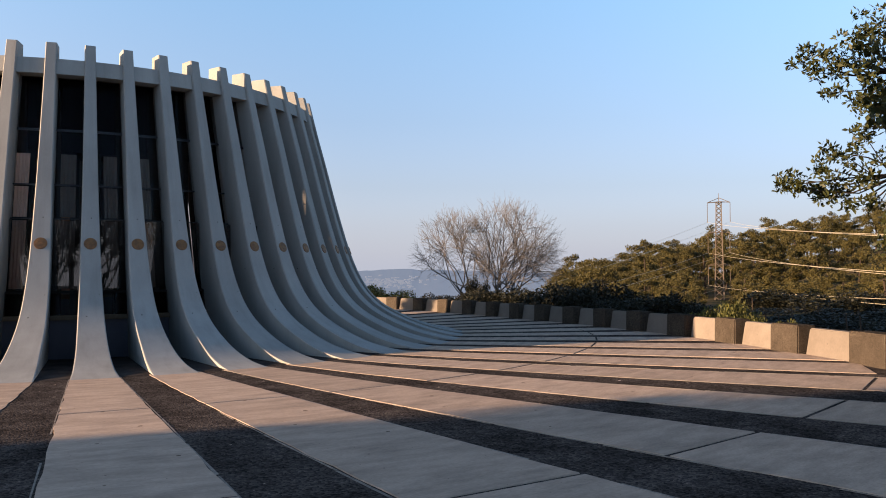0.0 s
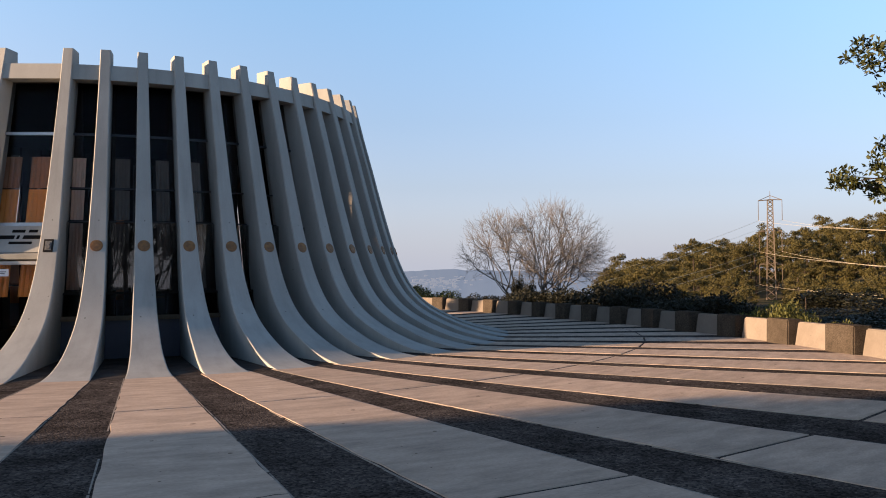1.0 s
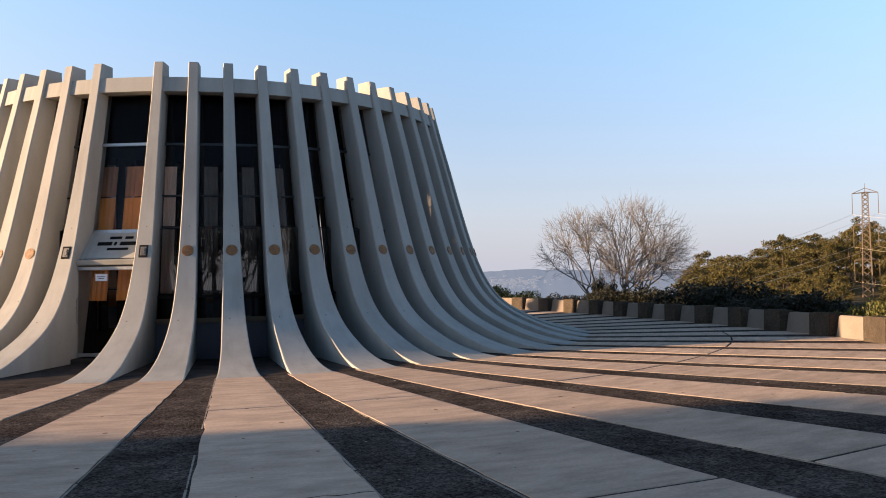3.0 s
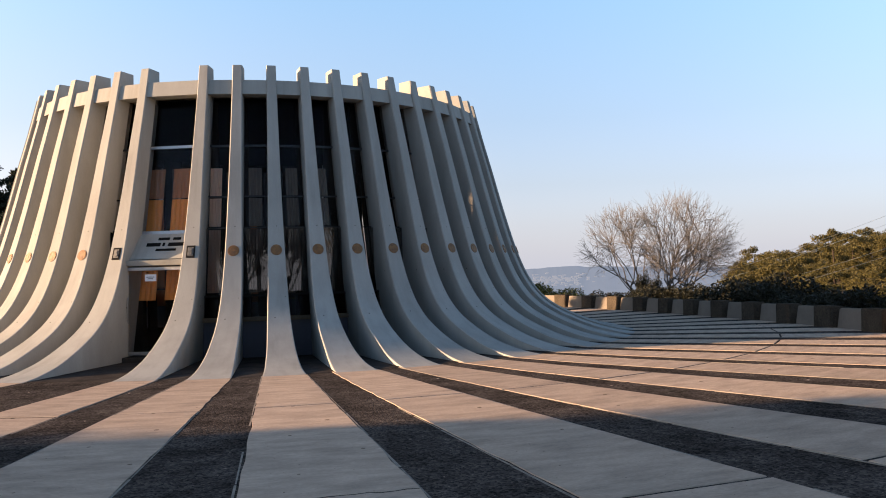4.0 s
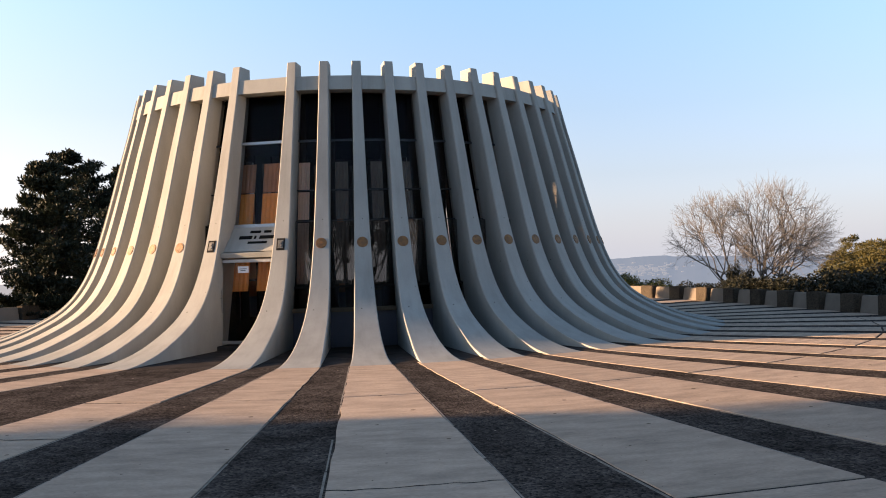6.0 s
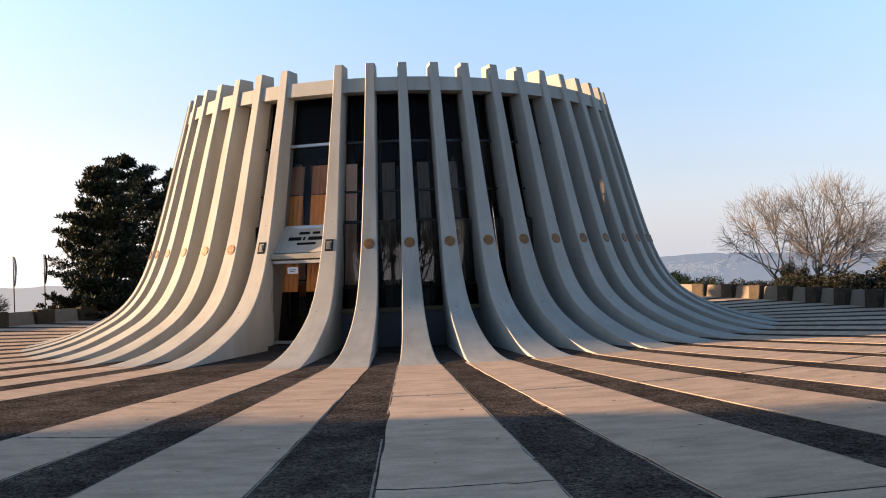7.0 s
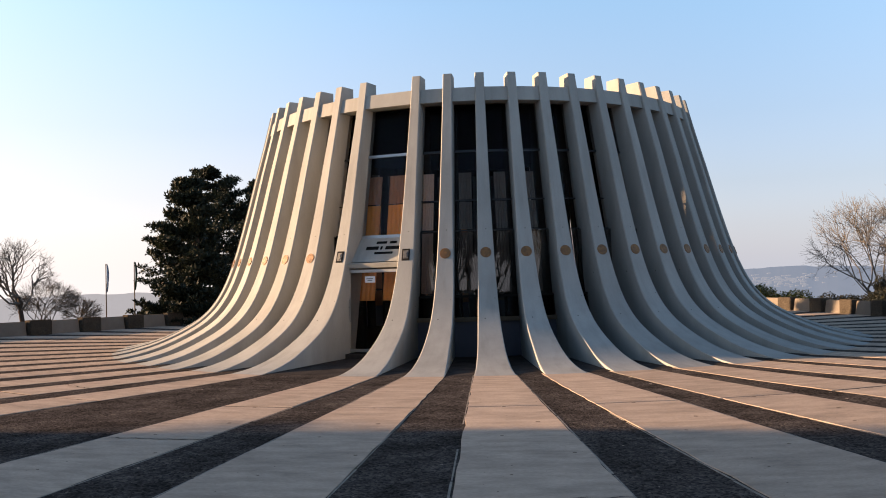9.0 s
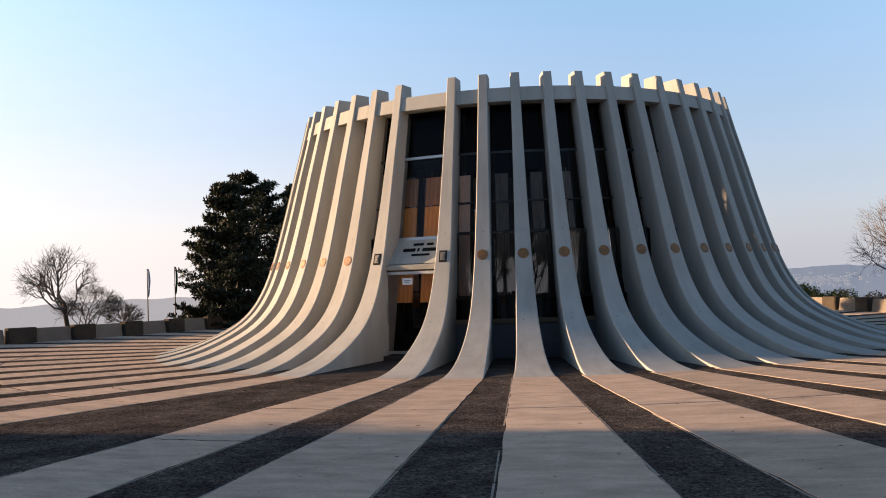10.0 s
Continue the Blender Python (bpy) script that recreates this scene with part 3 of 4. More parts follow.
# ---- entrance bay ----
MID = (rib_angle(-1) + rib_angle(1)) / 2
IN = pose(0, 0, 0, 0, 0, MID)


def flat(name, bm, mat, parent, label=""):
    o = part(name, bm, mat, parent, label)
    o.matrix_basis = IN if parent == building else Matrix()
    return o


def prism_y(bm, y0, y1, outline):
    """A bar along y from an outline in x and z."""
    solid(bm, [(x, y0, z) for x, z in outline], [(x, y1, z) for x, z in outline])
    bmesh.ops.recalc_face_normals(bm, faces=bm.faces)
    return bm


W = 0.86
door = flat("door", box(bmesh.new(), 7.86, 7.90, -0.80, 0.80, 0.2, 0.28, bevel=0.004), ALU, building, "dark glazed aluminium entrance door, closed")
for y0, y1, z0, z1 in ((-0.86, -0.78, 0.16, 2.26), (0.78, 0.86, 0.16, 2.26), (-0.78, 0.78, 2.18, 2.26)):
    part("frame", box(bmesh.new(), 7.84, 7.93, y0, y1, z0, z1, bevel=0.006), ALU, door)
for y0, y1 in ((-0.78, 0.78),):
    o = part("pane", box(bmesh.new(), 7.87, 7.88, y0, y1, 0.28, 2.18), GLASS, door)
    o.visible_shadow = False
part("handle", tube(bmesh.new(), [(7.93, -0.70, 0.95), (7.97, -0.70, 1.0), (7.97, -0.70, 1.5), (7.93, -0.70, 1.55)], [0.012] * 4), ALU, door, "slim metal pull handle")
notice = part("notice", box(bmesh.new(), 7.89, 7.895, -0.30, -0.02, 1.93, 2.09), PAPER, door, "white paper notice")
part("printed_line", box(bmesh.new(), 7.895, 7.897, -0.26, -0.07, 2.02, 2.035), LETTER, notice)
part("printed_line", box(bmesh.new(), 7.895, 7.897, -0.23, -0.10, 1.98, 1.995), LETTER, notice)
flat("threshold", box(bmesh.new(), 7.6, 8.15, -0.92, 0.92, -0.1, 0.17, bevel=0.01), BAYFLOOR, building)
flat("hood", prism_y(bmesh.new(), -0.95, 0.95, [(7.55, 2.26), (7.98, 2.30), (8.02, 2.41), (7.5, 2.47)]), CONCRETE, building, "projecting concrete hood over the door")
flat("inscription_panel", prism_y(bmesh.new(), -0.93, 0.93, [(7.3, 2.45), (7.84, 2.45), (7.29, 3.06), (7.1, 3.06)]), CONCRETE, building)
slope = math.degrees(math.atan2(7.84 - 7.29, 0.61))
for z, y0, y1, h in ((2.93, -0.18, 0.10, 0.07), (2.93, 0.19, 0.38, 0.07), (2.79, -0.42, -0.08, 0.10), (2.79, -0.02, 0.03, 0.10), (2.79, 0.12, 0.62, 0.10), (2.66, -0.14, 0.36, 0.06)):
    x = 7.84 - (z - 2.45) * (7.84 - 7.29) / 0.61
    o = flat("lettering_bar", box(bmesh.new(), 0, 0.02, y0, y1, -h / 2, h / 2), LETTER, building)
    o.matrix_basis = IN @ Matrix.Translation((x - 0.005, 0, z)) @ pose(0, 0, 0, 0, -slope, 0)


def sloped(z):
    return 7.86 - 0.2 * z


window = flat("entrance_window", prism_y(bmesh.new(), -0.88, 0.88, [(sloped(3.06) - 0.08, 3.06), (sloped(3.06) + 0.03, 3.06), (sloped(3.14) + 0.03, 3.14), (sloped(3.14) - 0.08, 3.14)]), ALU, building, "tall tinted window with aluminium frame over the door")
part("mullion", prism_y(bmesh.new(), -0.84, 0.84, [(sloped(5.20) - 0.05, 5.20), (sloped(5.20) + 0.03, 5.20), (sloped(5.27) + 0.03, 5.27), (sloped(5.27) - 0.05, 5.27)]), ALU, window)
for y0, y1 in ((-0.88, -0.82), (0.82, 0.88)):
    part("jamb", prism_y(bmesh.new(), y0, y1, [(sloped(3.14) - 0.08, 3.14), (sloped(3.14) + 0.03, 3.14), (sloped(6.5) + 0.03, 6.5), (sloped(6.5) - 0.08, 6.5)]), ALU, window)
for z0, z1 in ((3.14, 5.20), (5.27, 6.50)):
    o = part("pane", prism_y(bmesh.new(), -0.82, 0.82, [(sloped(z0) - 0.01, z0), (sloped(z0), z0), (sloped(z1), z1), (sloped(z1) - 0.01, z1)]), GLASS_UP if z0 > 5 else GLASS, window)
    o.visible_shadow = False
# ---- inside: dark floor and ceiling, curtains on the far bays, added posts and blinds ----
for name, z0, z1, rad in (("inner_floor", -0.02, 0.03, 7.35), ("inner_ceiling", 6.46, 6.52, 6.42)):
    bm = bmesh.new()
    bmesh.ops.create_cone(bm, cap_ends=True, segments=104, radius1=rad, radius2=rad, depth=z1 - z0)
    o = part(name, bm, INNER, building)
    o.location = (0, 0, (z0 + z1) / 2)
for mid, half, k in BAYS:
    if k == 0:
        continue
    m = stand(mid)
    key = round(half, 3)
    g = glass_reach
    if "curtain" not in kinds[key]:
        kinds[key]["curtain"] = mesh_of("curtain", bay_prism(0.86, 4.86, g(0.86) - 0.2, g(0.86) - 0.19, g(4.86) - 0.2, g(4.86) - 0.19, half, 0.10), CURTAIN)
        kinds[key]["long_blind"] = mesh_of("blind", bay_prism(1.0, 5.3, g(1.0) - 0.2, g(1.0) - 0.19, g(5.3) - 0.2, g(5.3) - 0.19, half, 0.10), BLIND)
        kinds[key]["blind"] = mesh_of("blind", bay_prism(4.9, 6.2, g(4.9) - 0.2, g(4.9) - 0.19, g(6.2) - 0.2, g(6.2) - 0.19, half, 0.10), BLIND)
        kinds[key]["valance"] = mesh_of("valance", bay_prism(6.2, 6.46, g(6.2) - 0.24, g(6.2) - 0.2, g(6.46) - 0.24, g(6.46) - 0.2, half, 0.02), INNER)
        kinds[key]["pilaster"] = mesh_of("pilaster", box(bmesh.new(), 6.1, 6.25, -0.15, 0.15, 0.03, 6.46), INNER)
    # added near-black posts cover the rib backs to keep them in shade
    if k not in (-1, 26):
        post = part("pilaster", kinds[key]["pilaster"], None, building, "near-black post added behind a rib to keep its back dark")
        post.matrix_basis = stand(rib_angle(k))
    # blinds and valances are added to keep out light from behind
    if 20 < mid % 360 < 235:
        low = "curtain" if mid % 360 > 104 else "long_blind"
        for n in (low, "blind", "valance"):
            part(n.replace("long_", ""), kinds[key][n], None, building, "thin orange-beige curtain" if n == "curtain" else "dark valance added over the blind" if n == "valance" else "grey blind added to keep out light from behind").matrix_basis = m
    else:
        for z in (3.95, 3.17):
            if ("tr", z) not in kinds[key]:
                kinds[key][("tr", z)] = mesh_of("transom", bay_prism(z - 0.015, z + 0.015, g(z) - 0.05, g(z) + 0.015, g(z) - 0.05, g(z) + 0.015, half, 0.08), DARKBAR)
            part("transom", kinds[key][("tr", z)], None, building).matrix_basis = m

# made-up panels fitted to the camera's view; the strips' light is in their colour
def strip_panel(name, mat, m, y0, y1, z0, z1, label):
    bm = bmesh.new()
    n, front, back = 14, [], []
    for row, z in enumerate((z0, z1)):
        for i in range(n + 1):
            x = glass_reach(z) - 0.27 + 0.014 * math.sin(i * 1.9) * (1.2 - 0.5 * row)
            y = y0 + (y1 - y0) * i / n
            front.append(bm.verts.new((x, y, z))), back.append(bm.verts.new((x - 0.012, y, z)))
    for i in range(n):
        a, b, c, d = i, i + 1, n + 2 + i, n + 1 + i
        bm.faces.new([front[q] for q in (a, b, c, d)]), bm.faces.new([back[q] for q in (d, c, b, a)])
    bmesh.ops.recalc_face_normals(bm, faces=bm.faces)
    part(name, bm, mat, building, label).matrix_basis = m


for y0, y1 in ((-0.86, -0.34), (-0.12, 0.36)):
    strip_panel("curtain", DIM_BROWN, IN, y0, y1, 3.97, 4.72, "made-up panel behind the entrance window, its dim brown painted")
    strip_panel("curtain", LIT_ORANGE, IN, y0, y1, 1.46, 3.94, "made-up panel behind the entrance glass, its orange light painted")
for k, y0, y1, mat in ((1, -0.33, -0.04, LIT_PINK), (2, -0.2, 0.13, DIM_GREY), (3, -0.1, 0.2, DIM_GREY), (4, -0.14, 0.14, DIM_GREY)):
    for z0, z1 in ((3.96, 4.70), (3.22, 3.93), (1.6, 3.14)):
        strip_panel("curtain", mat, stand(rib_angle(k) + PITCH / 2), y0, y1, z0, z1, "made-up panel behind the glass, painted with a window strip's tone")

# ---- land round the plaza, falling away, with hills far off ----
CX, CY = 4.7, -26.7


def polar(az, d, z=0.0):
    """A point by its bearing and distance from the overlook's front."""
    az -= 2.08
    return Vector((CX + d * math.cos(radians(az)), CY + d * math.sin(radians(az)), z + 0.19 - 0.0052 * d))


def smooth(a, b, x):
    t = min(max((x - a) / (b - a), 0), 1)
    return t * t * (3 - 2 * t)


def land(az, d):
    az = (az + 180) % 360 - 180
    n = noise.noise(polar(az, d) * 0.02)
    fall = -0.5 - 7.0 * smooth(55, 130, d) - 55 * smooth(150, 900, d) - 130 * smooth(900, 3000, d)
    wood = smooth(72, 60, az) * smooth(-30, 20, az)
    rise = -0.5 - 6.0 * smooth(50, 110, d) + (7 + 10 * smooth(62, 46, az)) * smooth(130, 290, d) - 70 * smooth(340, 1500, d)
    return fall * (1 - wood) + rise * wood + n * 2.5 * smooth(60, 140, d)


bm = bmesh.new()
dists = [0, 12, 25, 40, 50, 60, 70, 85, 100, 115, 130, 150, 170, 190, 215, 240, 270, 300, 340, 400, 500, 700, 1000, 1500, 2200, 3000, 4200]
rows = []
for d in dists[1:]:
    rows.append([bm.verts.new(polar(a, d, land(a, d))) for a in range(0, 360, 3)])
c = bm.verts.new((CX, CY, -0.5))
for i in range(120):
    bm.faces.new((c, rows[0][i], rows[0][(i + 1) % 120]))
    for a, b in zip(rows, rows[1:]):
        bm.faces.new((a[i], b[i], b[(i + 1) % 120], a[(i + 1) % 120]))
SOIL = material("dry_soil", (0.11, 0.085, 0.055), 0.95, dark=(0.045, 0.05, 0.022), scale=0.12, grain=1.2, stain=0.9, bump=0.4, dist=0.3)
tagged(part("ground", bm, SOIL, None, smooth=True), "dry hillside soil with scrub below the plaza", "ground", kind="structure")


# distance haze is painted: a flat tone with a faint emission of its own
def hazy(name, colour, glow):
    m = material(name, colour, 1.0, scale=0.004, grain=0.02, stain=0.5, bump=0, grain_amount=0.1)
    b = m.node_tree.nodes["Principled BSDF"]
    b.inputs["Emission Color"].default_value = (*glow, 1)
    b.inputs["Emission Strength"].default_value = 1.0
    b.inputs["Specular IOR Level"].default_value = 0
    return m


def ridge(name, a0, a1, d, foot, top, mat, label, seed):
    bm = bmesh.new()
    prev = None
    n = int((a1 - a0) * 5)
    for i in range(n + 1):
        a = a0 + (a1 - a0) * i / n
        e = top(a) + 0.16 * noise.fractal(Vector((a * 0.35, seed, 0)), 1.0, 2.0, 5)
        p = [bm.verts.new(polar(a, d, 1.9 + d * math.tan(radians(foot)))), bm.verts.new(polar(a, d * 1.03, 1.9 + d * math.tan(radians((foot + e * 2) / 3)))), bm.verts.new(polar(a, d * 1.07, 1.9 + d * 1.07 * math.tan(radians(e))))]
        if prev:
            for j in (0, 1):
                bm.faces.new((prev[j], p[j], p[j + 1], prev[j + 1]))
        prev = p
    return tagged(part(name, bm, mat), label, "hills", kind="structure")


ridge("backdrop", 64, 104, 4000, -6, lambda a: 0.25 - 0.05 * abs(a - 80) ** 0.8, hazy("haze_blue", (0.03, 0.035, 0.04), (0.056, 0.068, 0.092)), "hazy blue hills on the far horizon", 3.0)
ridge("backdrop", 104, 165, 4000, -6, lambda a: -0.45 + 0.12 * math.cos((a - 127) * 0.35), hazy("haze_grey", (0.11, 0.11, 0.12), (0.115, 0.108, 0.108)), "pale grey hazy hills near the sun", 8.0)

# a pale town on the far slope, its haze painted in as emission
bm = bmesh.new()
random.seed(6)
for _ in range(130):
    p = polar(random.gauss(81.3, 1.1), 3950, 0)
    e = random.gauss(-0.75, 0.22)
    z, w, h = 1.9 + 3950 * math.tan(radians(e)) - 18, random.uniform(4, 9), random.uniform(3, 6)
    box(bm, p.x - w, p.x + w, p.y - 4, p.y + 4, z, z + h)
tagged(part("far_town", bm, hazy("haze_town", (0.10, 0.10, 0.10), (0.075, 0.082, 0.10))), "pale houses of a town on the far hill", "town", kind="stuff")

# ---- plants ----
def leafy(name, base, dark, rough=0.6):
    m = material(name, base, rough, dark=dark, scale=3, grain=9, stain=0.6, bump=0, grain_amount=0.15, random_amount=0.35, island=True)
    n, li = m.node_tree.nodes, m.node_tree.links
    b = n["Principled BSDF"]
    tl, mx = n.new("ShaderNodeBsdfTranslucent"), n.new("ShaderNodeMixShader")
    mx.inputs[0].default_value = 0.14
    b.inputs["Specular IOR Level"].default_value = 0.2
    li.new(n["Hue/Saturation/Value"].outputs[0], tl.inputs["Color"])
    li.new(b.outputs[0], mx.inputs[1]), li.new(tl.outputs[0], mx.inputs[2]), li.new(mx.outputs[0], n["Material Output"].inputs["Surface"])
    return m


PINE = leafy("pine_needles", (0.086, 0.070, 0.02), (0.032, 0.036, 0.012))
CYPRESS = leafy("dark_needles", (0.016, 0.021, 0.011), (0.009, 0.012, 0.007))
OAK = leafy("oak_leaf", (0.046, 0.05, 0.013), (0.016, 0.022, 0.008), 0.5)
# one foliage in a shaded and a sunlit tone, light put into colour
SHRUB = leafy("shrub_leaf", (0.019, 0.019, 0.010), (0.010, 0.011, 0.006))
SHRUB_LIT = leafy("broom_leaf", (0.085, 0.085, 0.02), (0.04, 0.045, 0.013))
BARK = material("grey_bark", (0.10, 0.085, 0.072), 0.9, scale=3, grain=25, bump=0.4)
TWIG = material("pale_twig", (0.128, 0.118, 0.109), 0.9, scale=3, grain=25, bump=0.2)
DARKBARK = material("dark_bark", (0.06, 0.045, 0.035), 0.9, scale=3, grain=25, bump=0.4)


def leaves(verts, faces, centre, spread, count, size, long=1.6, up=0.0):
    """Adds small leaf quads round a centre, in a fuzzy clump."""
    c = np.array(centre)
    for _ in range(count):
        p = np.random.normal(size=3)
        p = p / (np.linalg.norm(p) + 1e-6) * np.random.uniform(0.25, 1) ** 0.5 * np.array(spread)
        a = np.random.normal(size=3) + np.array((0, 0, up)) + p * 0.5 / max(spread)
        a /= np.linalg.norm(a) + 1e-6
        b = np.cross(a, np.random.normal(size=3))
        b /= np.linalg.norm(b) + 1e-6
        s = size * np.random.uniform(0.6, 1.3)
        o = c + p
        k = len(verts)
        verts += [tuple(o - b * s * 0.15), tuple(o + a * s * long * 0.5 - b * s * 0.5), tuple(o + a * s * long), tuple(o + a * s * long * 0.5 + b * s * 0.5)]
        faces.append((k, k + 1, k + 2, k + 3))


def leaf_mesh(name, clumps, mat):
    """Clumps: (centre, spread, count, leaf size, length, upward)."""
    verts, faces = [], []
    for c in clumps:
        leaves(verts, faces, *c)
    me = bpy.data.meshes.new(name)
    me.from_pydata(verts, [], faces)
    me.materials.append(mat)
    return me


def limb(bm, a, b, r0, r1, sides, bend=0.12):
    """A bent limb from a to b."""
    n = 4
    side = Vector(np.random.normal(size=3)) * (b - a).length * bend
    pts = [a.lerp(b, i / n) + side * math.sin(math.pi * i / n) + Vector(np.random.normal(size=3)) * (b - a).length * 0.025 * (0 < i < n) for i in range(n + 1)]
    tube(bm, pts, [r0 + (r1 - r0) * i / n for i in range(n + 1)], sides)
    return pts


def bare_tree(at_point, stems, radii, mid_z, label, seed, counts=(8, 7, 6, 5), thick=0.09, mat_trunk=BARK, mat_twig=TWIG, shift=(0, 0), fork=0.35, fine=1.0):
    """A leafless tree that fills a dome of the given radii with finer and finer limbs."""
    random.seed(seed), np.random.seed(seed)
    t = thing("bare_tree", label, "tree", at=at_point)
    R = Vector(radii)
    centre = Vector((shift[0], shift[1], mid_z))

    def dome(q, f):
        d = Vector(np.random.normal(size=3)).normalized() if q is None else (q + Vector(np.random.normal(size=3)) * 0.24).normalized()
        if d.z < -0.45:
            d.z *= -0.4
        f *= random.uniform(0.86, 1.08)
        return d, centre + Vector((d.x * R.x, d.y * R.y, d.z * R.z)) * f

    for s in range(stems):
        a = 2 * math.pi * (s + 0.3) / stems
        foot = Vector((0.3 * math.cos(a), 0.3 * math.sin(a), -0.3)) * (stems > 1)
        crotch = Vector((shift[0] * fork + R.x * 0.18 * math.cos(a) * (stems > 1), shift[1] * fork + R.y * 0.18 * math.sin(a) * (stems > 1), mid_z * fork * 1.3))
        bm = bmesh.new()
        pts = limb(bm, foot, crotch, thick, thick * 0.7, 8)
        part("trunk", bm, mat_trunk, t, smooth=True)
        for i in range(counts[0]):
            bm = bmesh.new()
            d1, p1 = dome(None, 0.55)
            if stems > 1 and random.random() < 0.7:
                d1 = (d1 + Vector((math.cos(a), math.sin(a), 0)) * 0.6).normalized()
                p1 = centre + Vector((d1.x * R.x, d1.y * R.y, d1.z * R.z)) * 0.55
            l1 = limb(bm, pts[random.choice((2, 3, 4))], p1, thick * 0.5, thick * 0.22, 5)
            for _ in range(counts[1]):
                d2, p2 = dome(d1, 0.80)
                l2 = limb(bm, l1[random.choice((2, 3, 4))], p2, thick * 0.22, 0.013 * fine, 4, 0.07)
                for _ in range(counts[2]):
                    d3, p3 = dome(d2, 0.95)
                    l3 = limb(bm, l2[random.choice((1, 2, 3, 4))], p3, 0.012 * fine, 0.006 * fine, 3, 0.07)
                    for _ in range(counts[3]):
                        q = l3[random.choice((2, 3, 4))]
                        e = q + (d3 + Vector(np.random.normal(size=3)) * 0.5 + Vector((0, 0, 0.25))).normalized() * R.x * random.uniform(0.10, 0.2)
                        tube(bm, [q, e], [0.007 * fine, 0.004 * fine], 3)
            part("bough", bm, mat_twig, t)
    return t


# bare multi-stemmed trees behind the parapet
bare_tree(polar(75.9, 55, -0.9), 2, (2.9, 2.9, 3.4), 3.6, "leafless tree with arching fine grey twigs behind the parapet", 11, (5, 6, 5, 4), shift=(-1.25, -0.4))
bare_tree(polar(73.4, 56, -0.9), 4, (4.05, 4.05, 4.3), 3.55, "broad leafless many-stemmed tree with pale twigs behind the parapet", 5, (5, 7, 5, 4), 0.12)
bare_tree(polar(132.25, 47, -0.6), 1, (2.1, 2.1, 2.1), 3.0, "small leafless tree with dark leaning trunk beyond the parapet", 21, (7, 6, 5, 4), 0.13, DARKBARK, TWIG, (-0.45, -0.3), 0.55)
bare_tree(polar(131.1, 50, -0.8), 3, (1.9, 1.9, 1.3), 1.9, "low leafless shrub tree beyond the parapet", 22, (4, 6, 5, 4), 0.06, DARKBARK, TWIG)
bare_tree(polar(128.9, 50, -0.8), 2, (1.05, 1.05, 0.8), 1.3, "low leafless shrub tree beyond the parapet", 23, (4, 6, 5, 4), 0.06, DARKBARK, BARK)
# trees behind the overlook, mirrored in the glazing
for x, y, s in ((-9, -41, 31), (-3, -43, 32), (2.5, -41, 33), (8, -43, 34), (13, -41, 35), (19, -43, 36), (-6, -47, 37), (0, -46, 38), (5.5, -47, 39), (10.5, -46, 40), (16, -47, 43), (23.5, -40, 44), (27, -35.5, 45), (30, -31, 46), (32, -26.5, 47), (34, -37, 48)):
    bare_tree((x, y, -0.4), 2, (3.2, 3.2, 3.6), 4.6, "leafless tree standing behind the plaza", s, (6, 6, 4, 2), 0.14, fine=2.2)


def clump_tree(name, label, category, base, height, trunk_r, mat, clumps, group="", limbs=()):
    t = thing(name, label, category, group, at=base)
    bm = bmesh.new()
    tube(bm, [(0, 0, -0.5), (0.05 * height, 0.02 * height, height * 0.35), (0.03 * height, 0.05 * height, height * 0.75)], [trunk_r, trunk_r * 0.75, trunk_r * 0.4], 8)
    part("trunk", bm, DARKBARK, t, smooth=True)
    for l in limbs:
        part("limb", tube(bmesh.new(), l, [trunk_r * (0.28, 0.14, 0.04)[min(i, 2)] for i in range(len(l))], 6), DARKBARK, t)
    part("crown", leaf_mesh("crown", clumps, mat), None, t)
    return t


# tall dark conifer beside the flagpoles, tiered boughs with upturned tips
def conifer(base, height, width, seed, label):
    random.seed(seed), np.random.seed(seed)
    clumps, limbs = [], []
    tiers = 15 if height > 9 else 10
    for i in range(tiers):
        f = i / (tiers - 1)
        z = height * (0.04 + 0.90 * f)
        reach_ = width * (0.5 * (1 - f) ** 0.55 + 0.10) * random.uniform(0.8, 1.1)
        for j in range(9 if f < 0.7 else 6):
            a = random.uniform(0, 2 * math.pi)
            rr = reach_ * random.uniform(0.6, 1.08)
            tip = (rr * math.cos(a), rr * math.sin(a), z + rr * random.uniform(0.02, 0.30))
            if j < 3:
                limbs.append([(0, 0, z - 0.3), (tip[0] * 0.5, tip[1] * 0.5, z), tip])
            for q in (0.35, 0.6, 0.8, 0.95, 1.06):
                c = (tip[0] * q, tip[1] * q, z - 0.3 + (tip[2] - z + 0.3) * q ** 1.6)
                s = 0.68 * (1.25 - 0.72 * q) * (0.7 + height / 30)
                clumps.append((c, (s, s, s * 0.36), 100 if q < 0.9 else 55, 0.10, 2.5, 1.2))
    t = clump_tree("conifer", label, "tree", base, height, 0.25, CYPRESS, clumps, limbs=limbs)
    return t


conifer(polar(120.9, 58, -1.2), 11.6, 9.4, 41, "tall dark conifer with tiered boughs beyond the parapet")
conifer(polar(117.2, 62, -1.2), 11.2, 8.0, 42, "tall dark conifer with tiered boughs beyond the parapet")
# this one is added to shade the parapet, tucked within the first's outline
conifer((-16.6, 9.9, -0.5), 8.0, 4.4, 43, "smaller dark conifer added to shade the far parapet blocks")


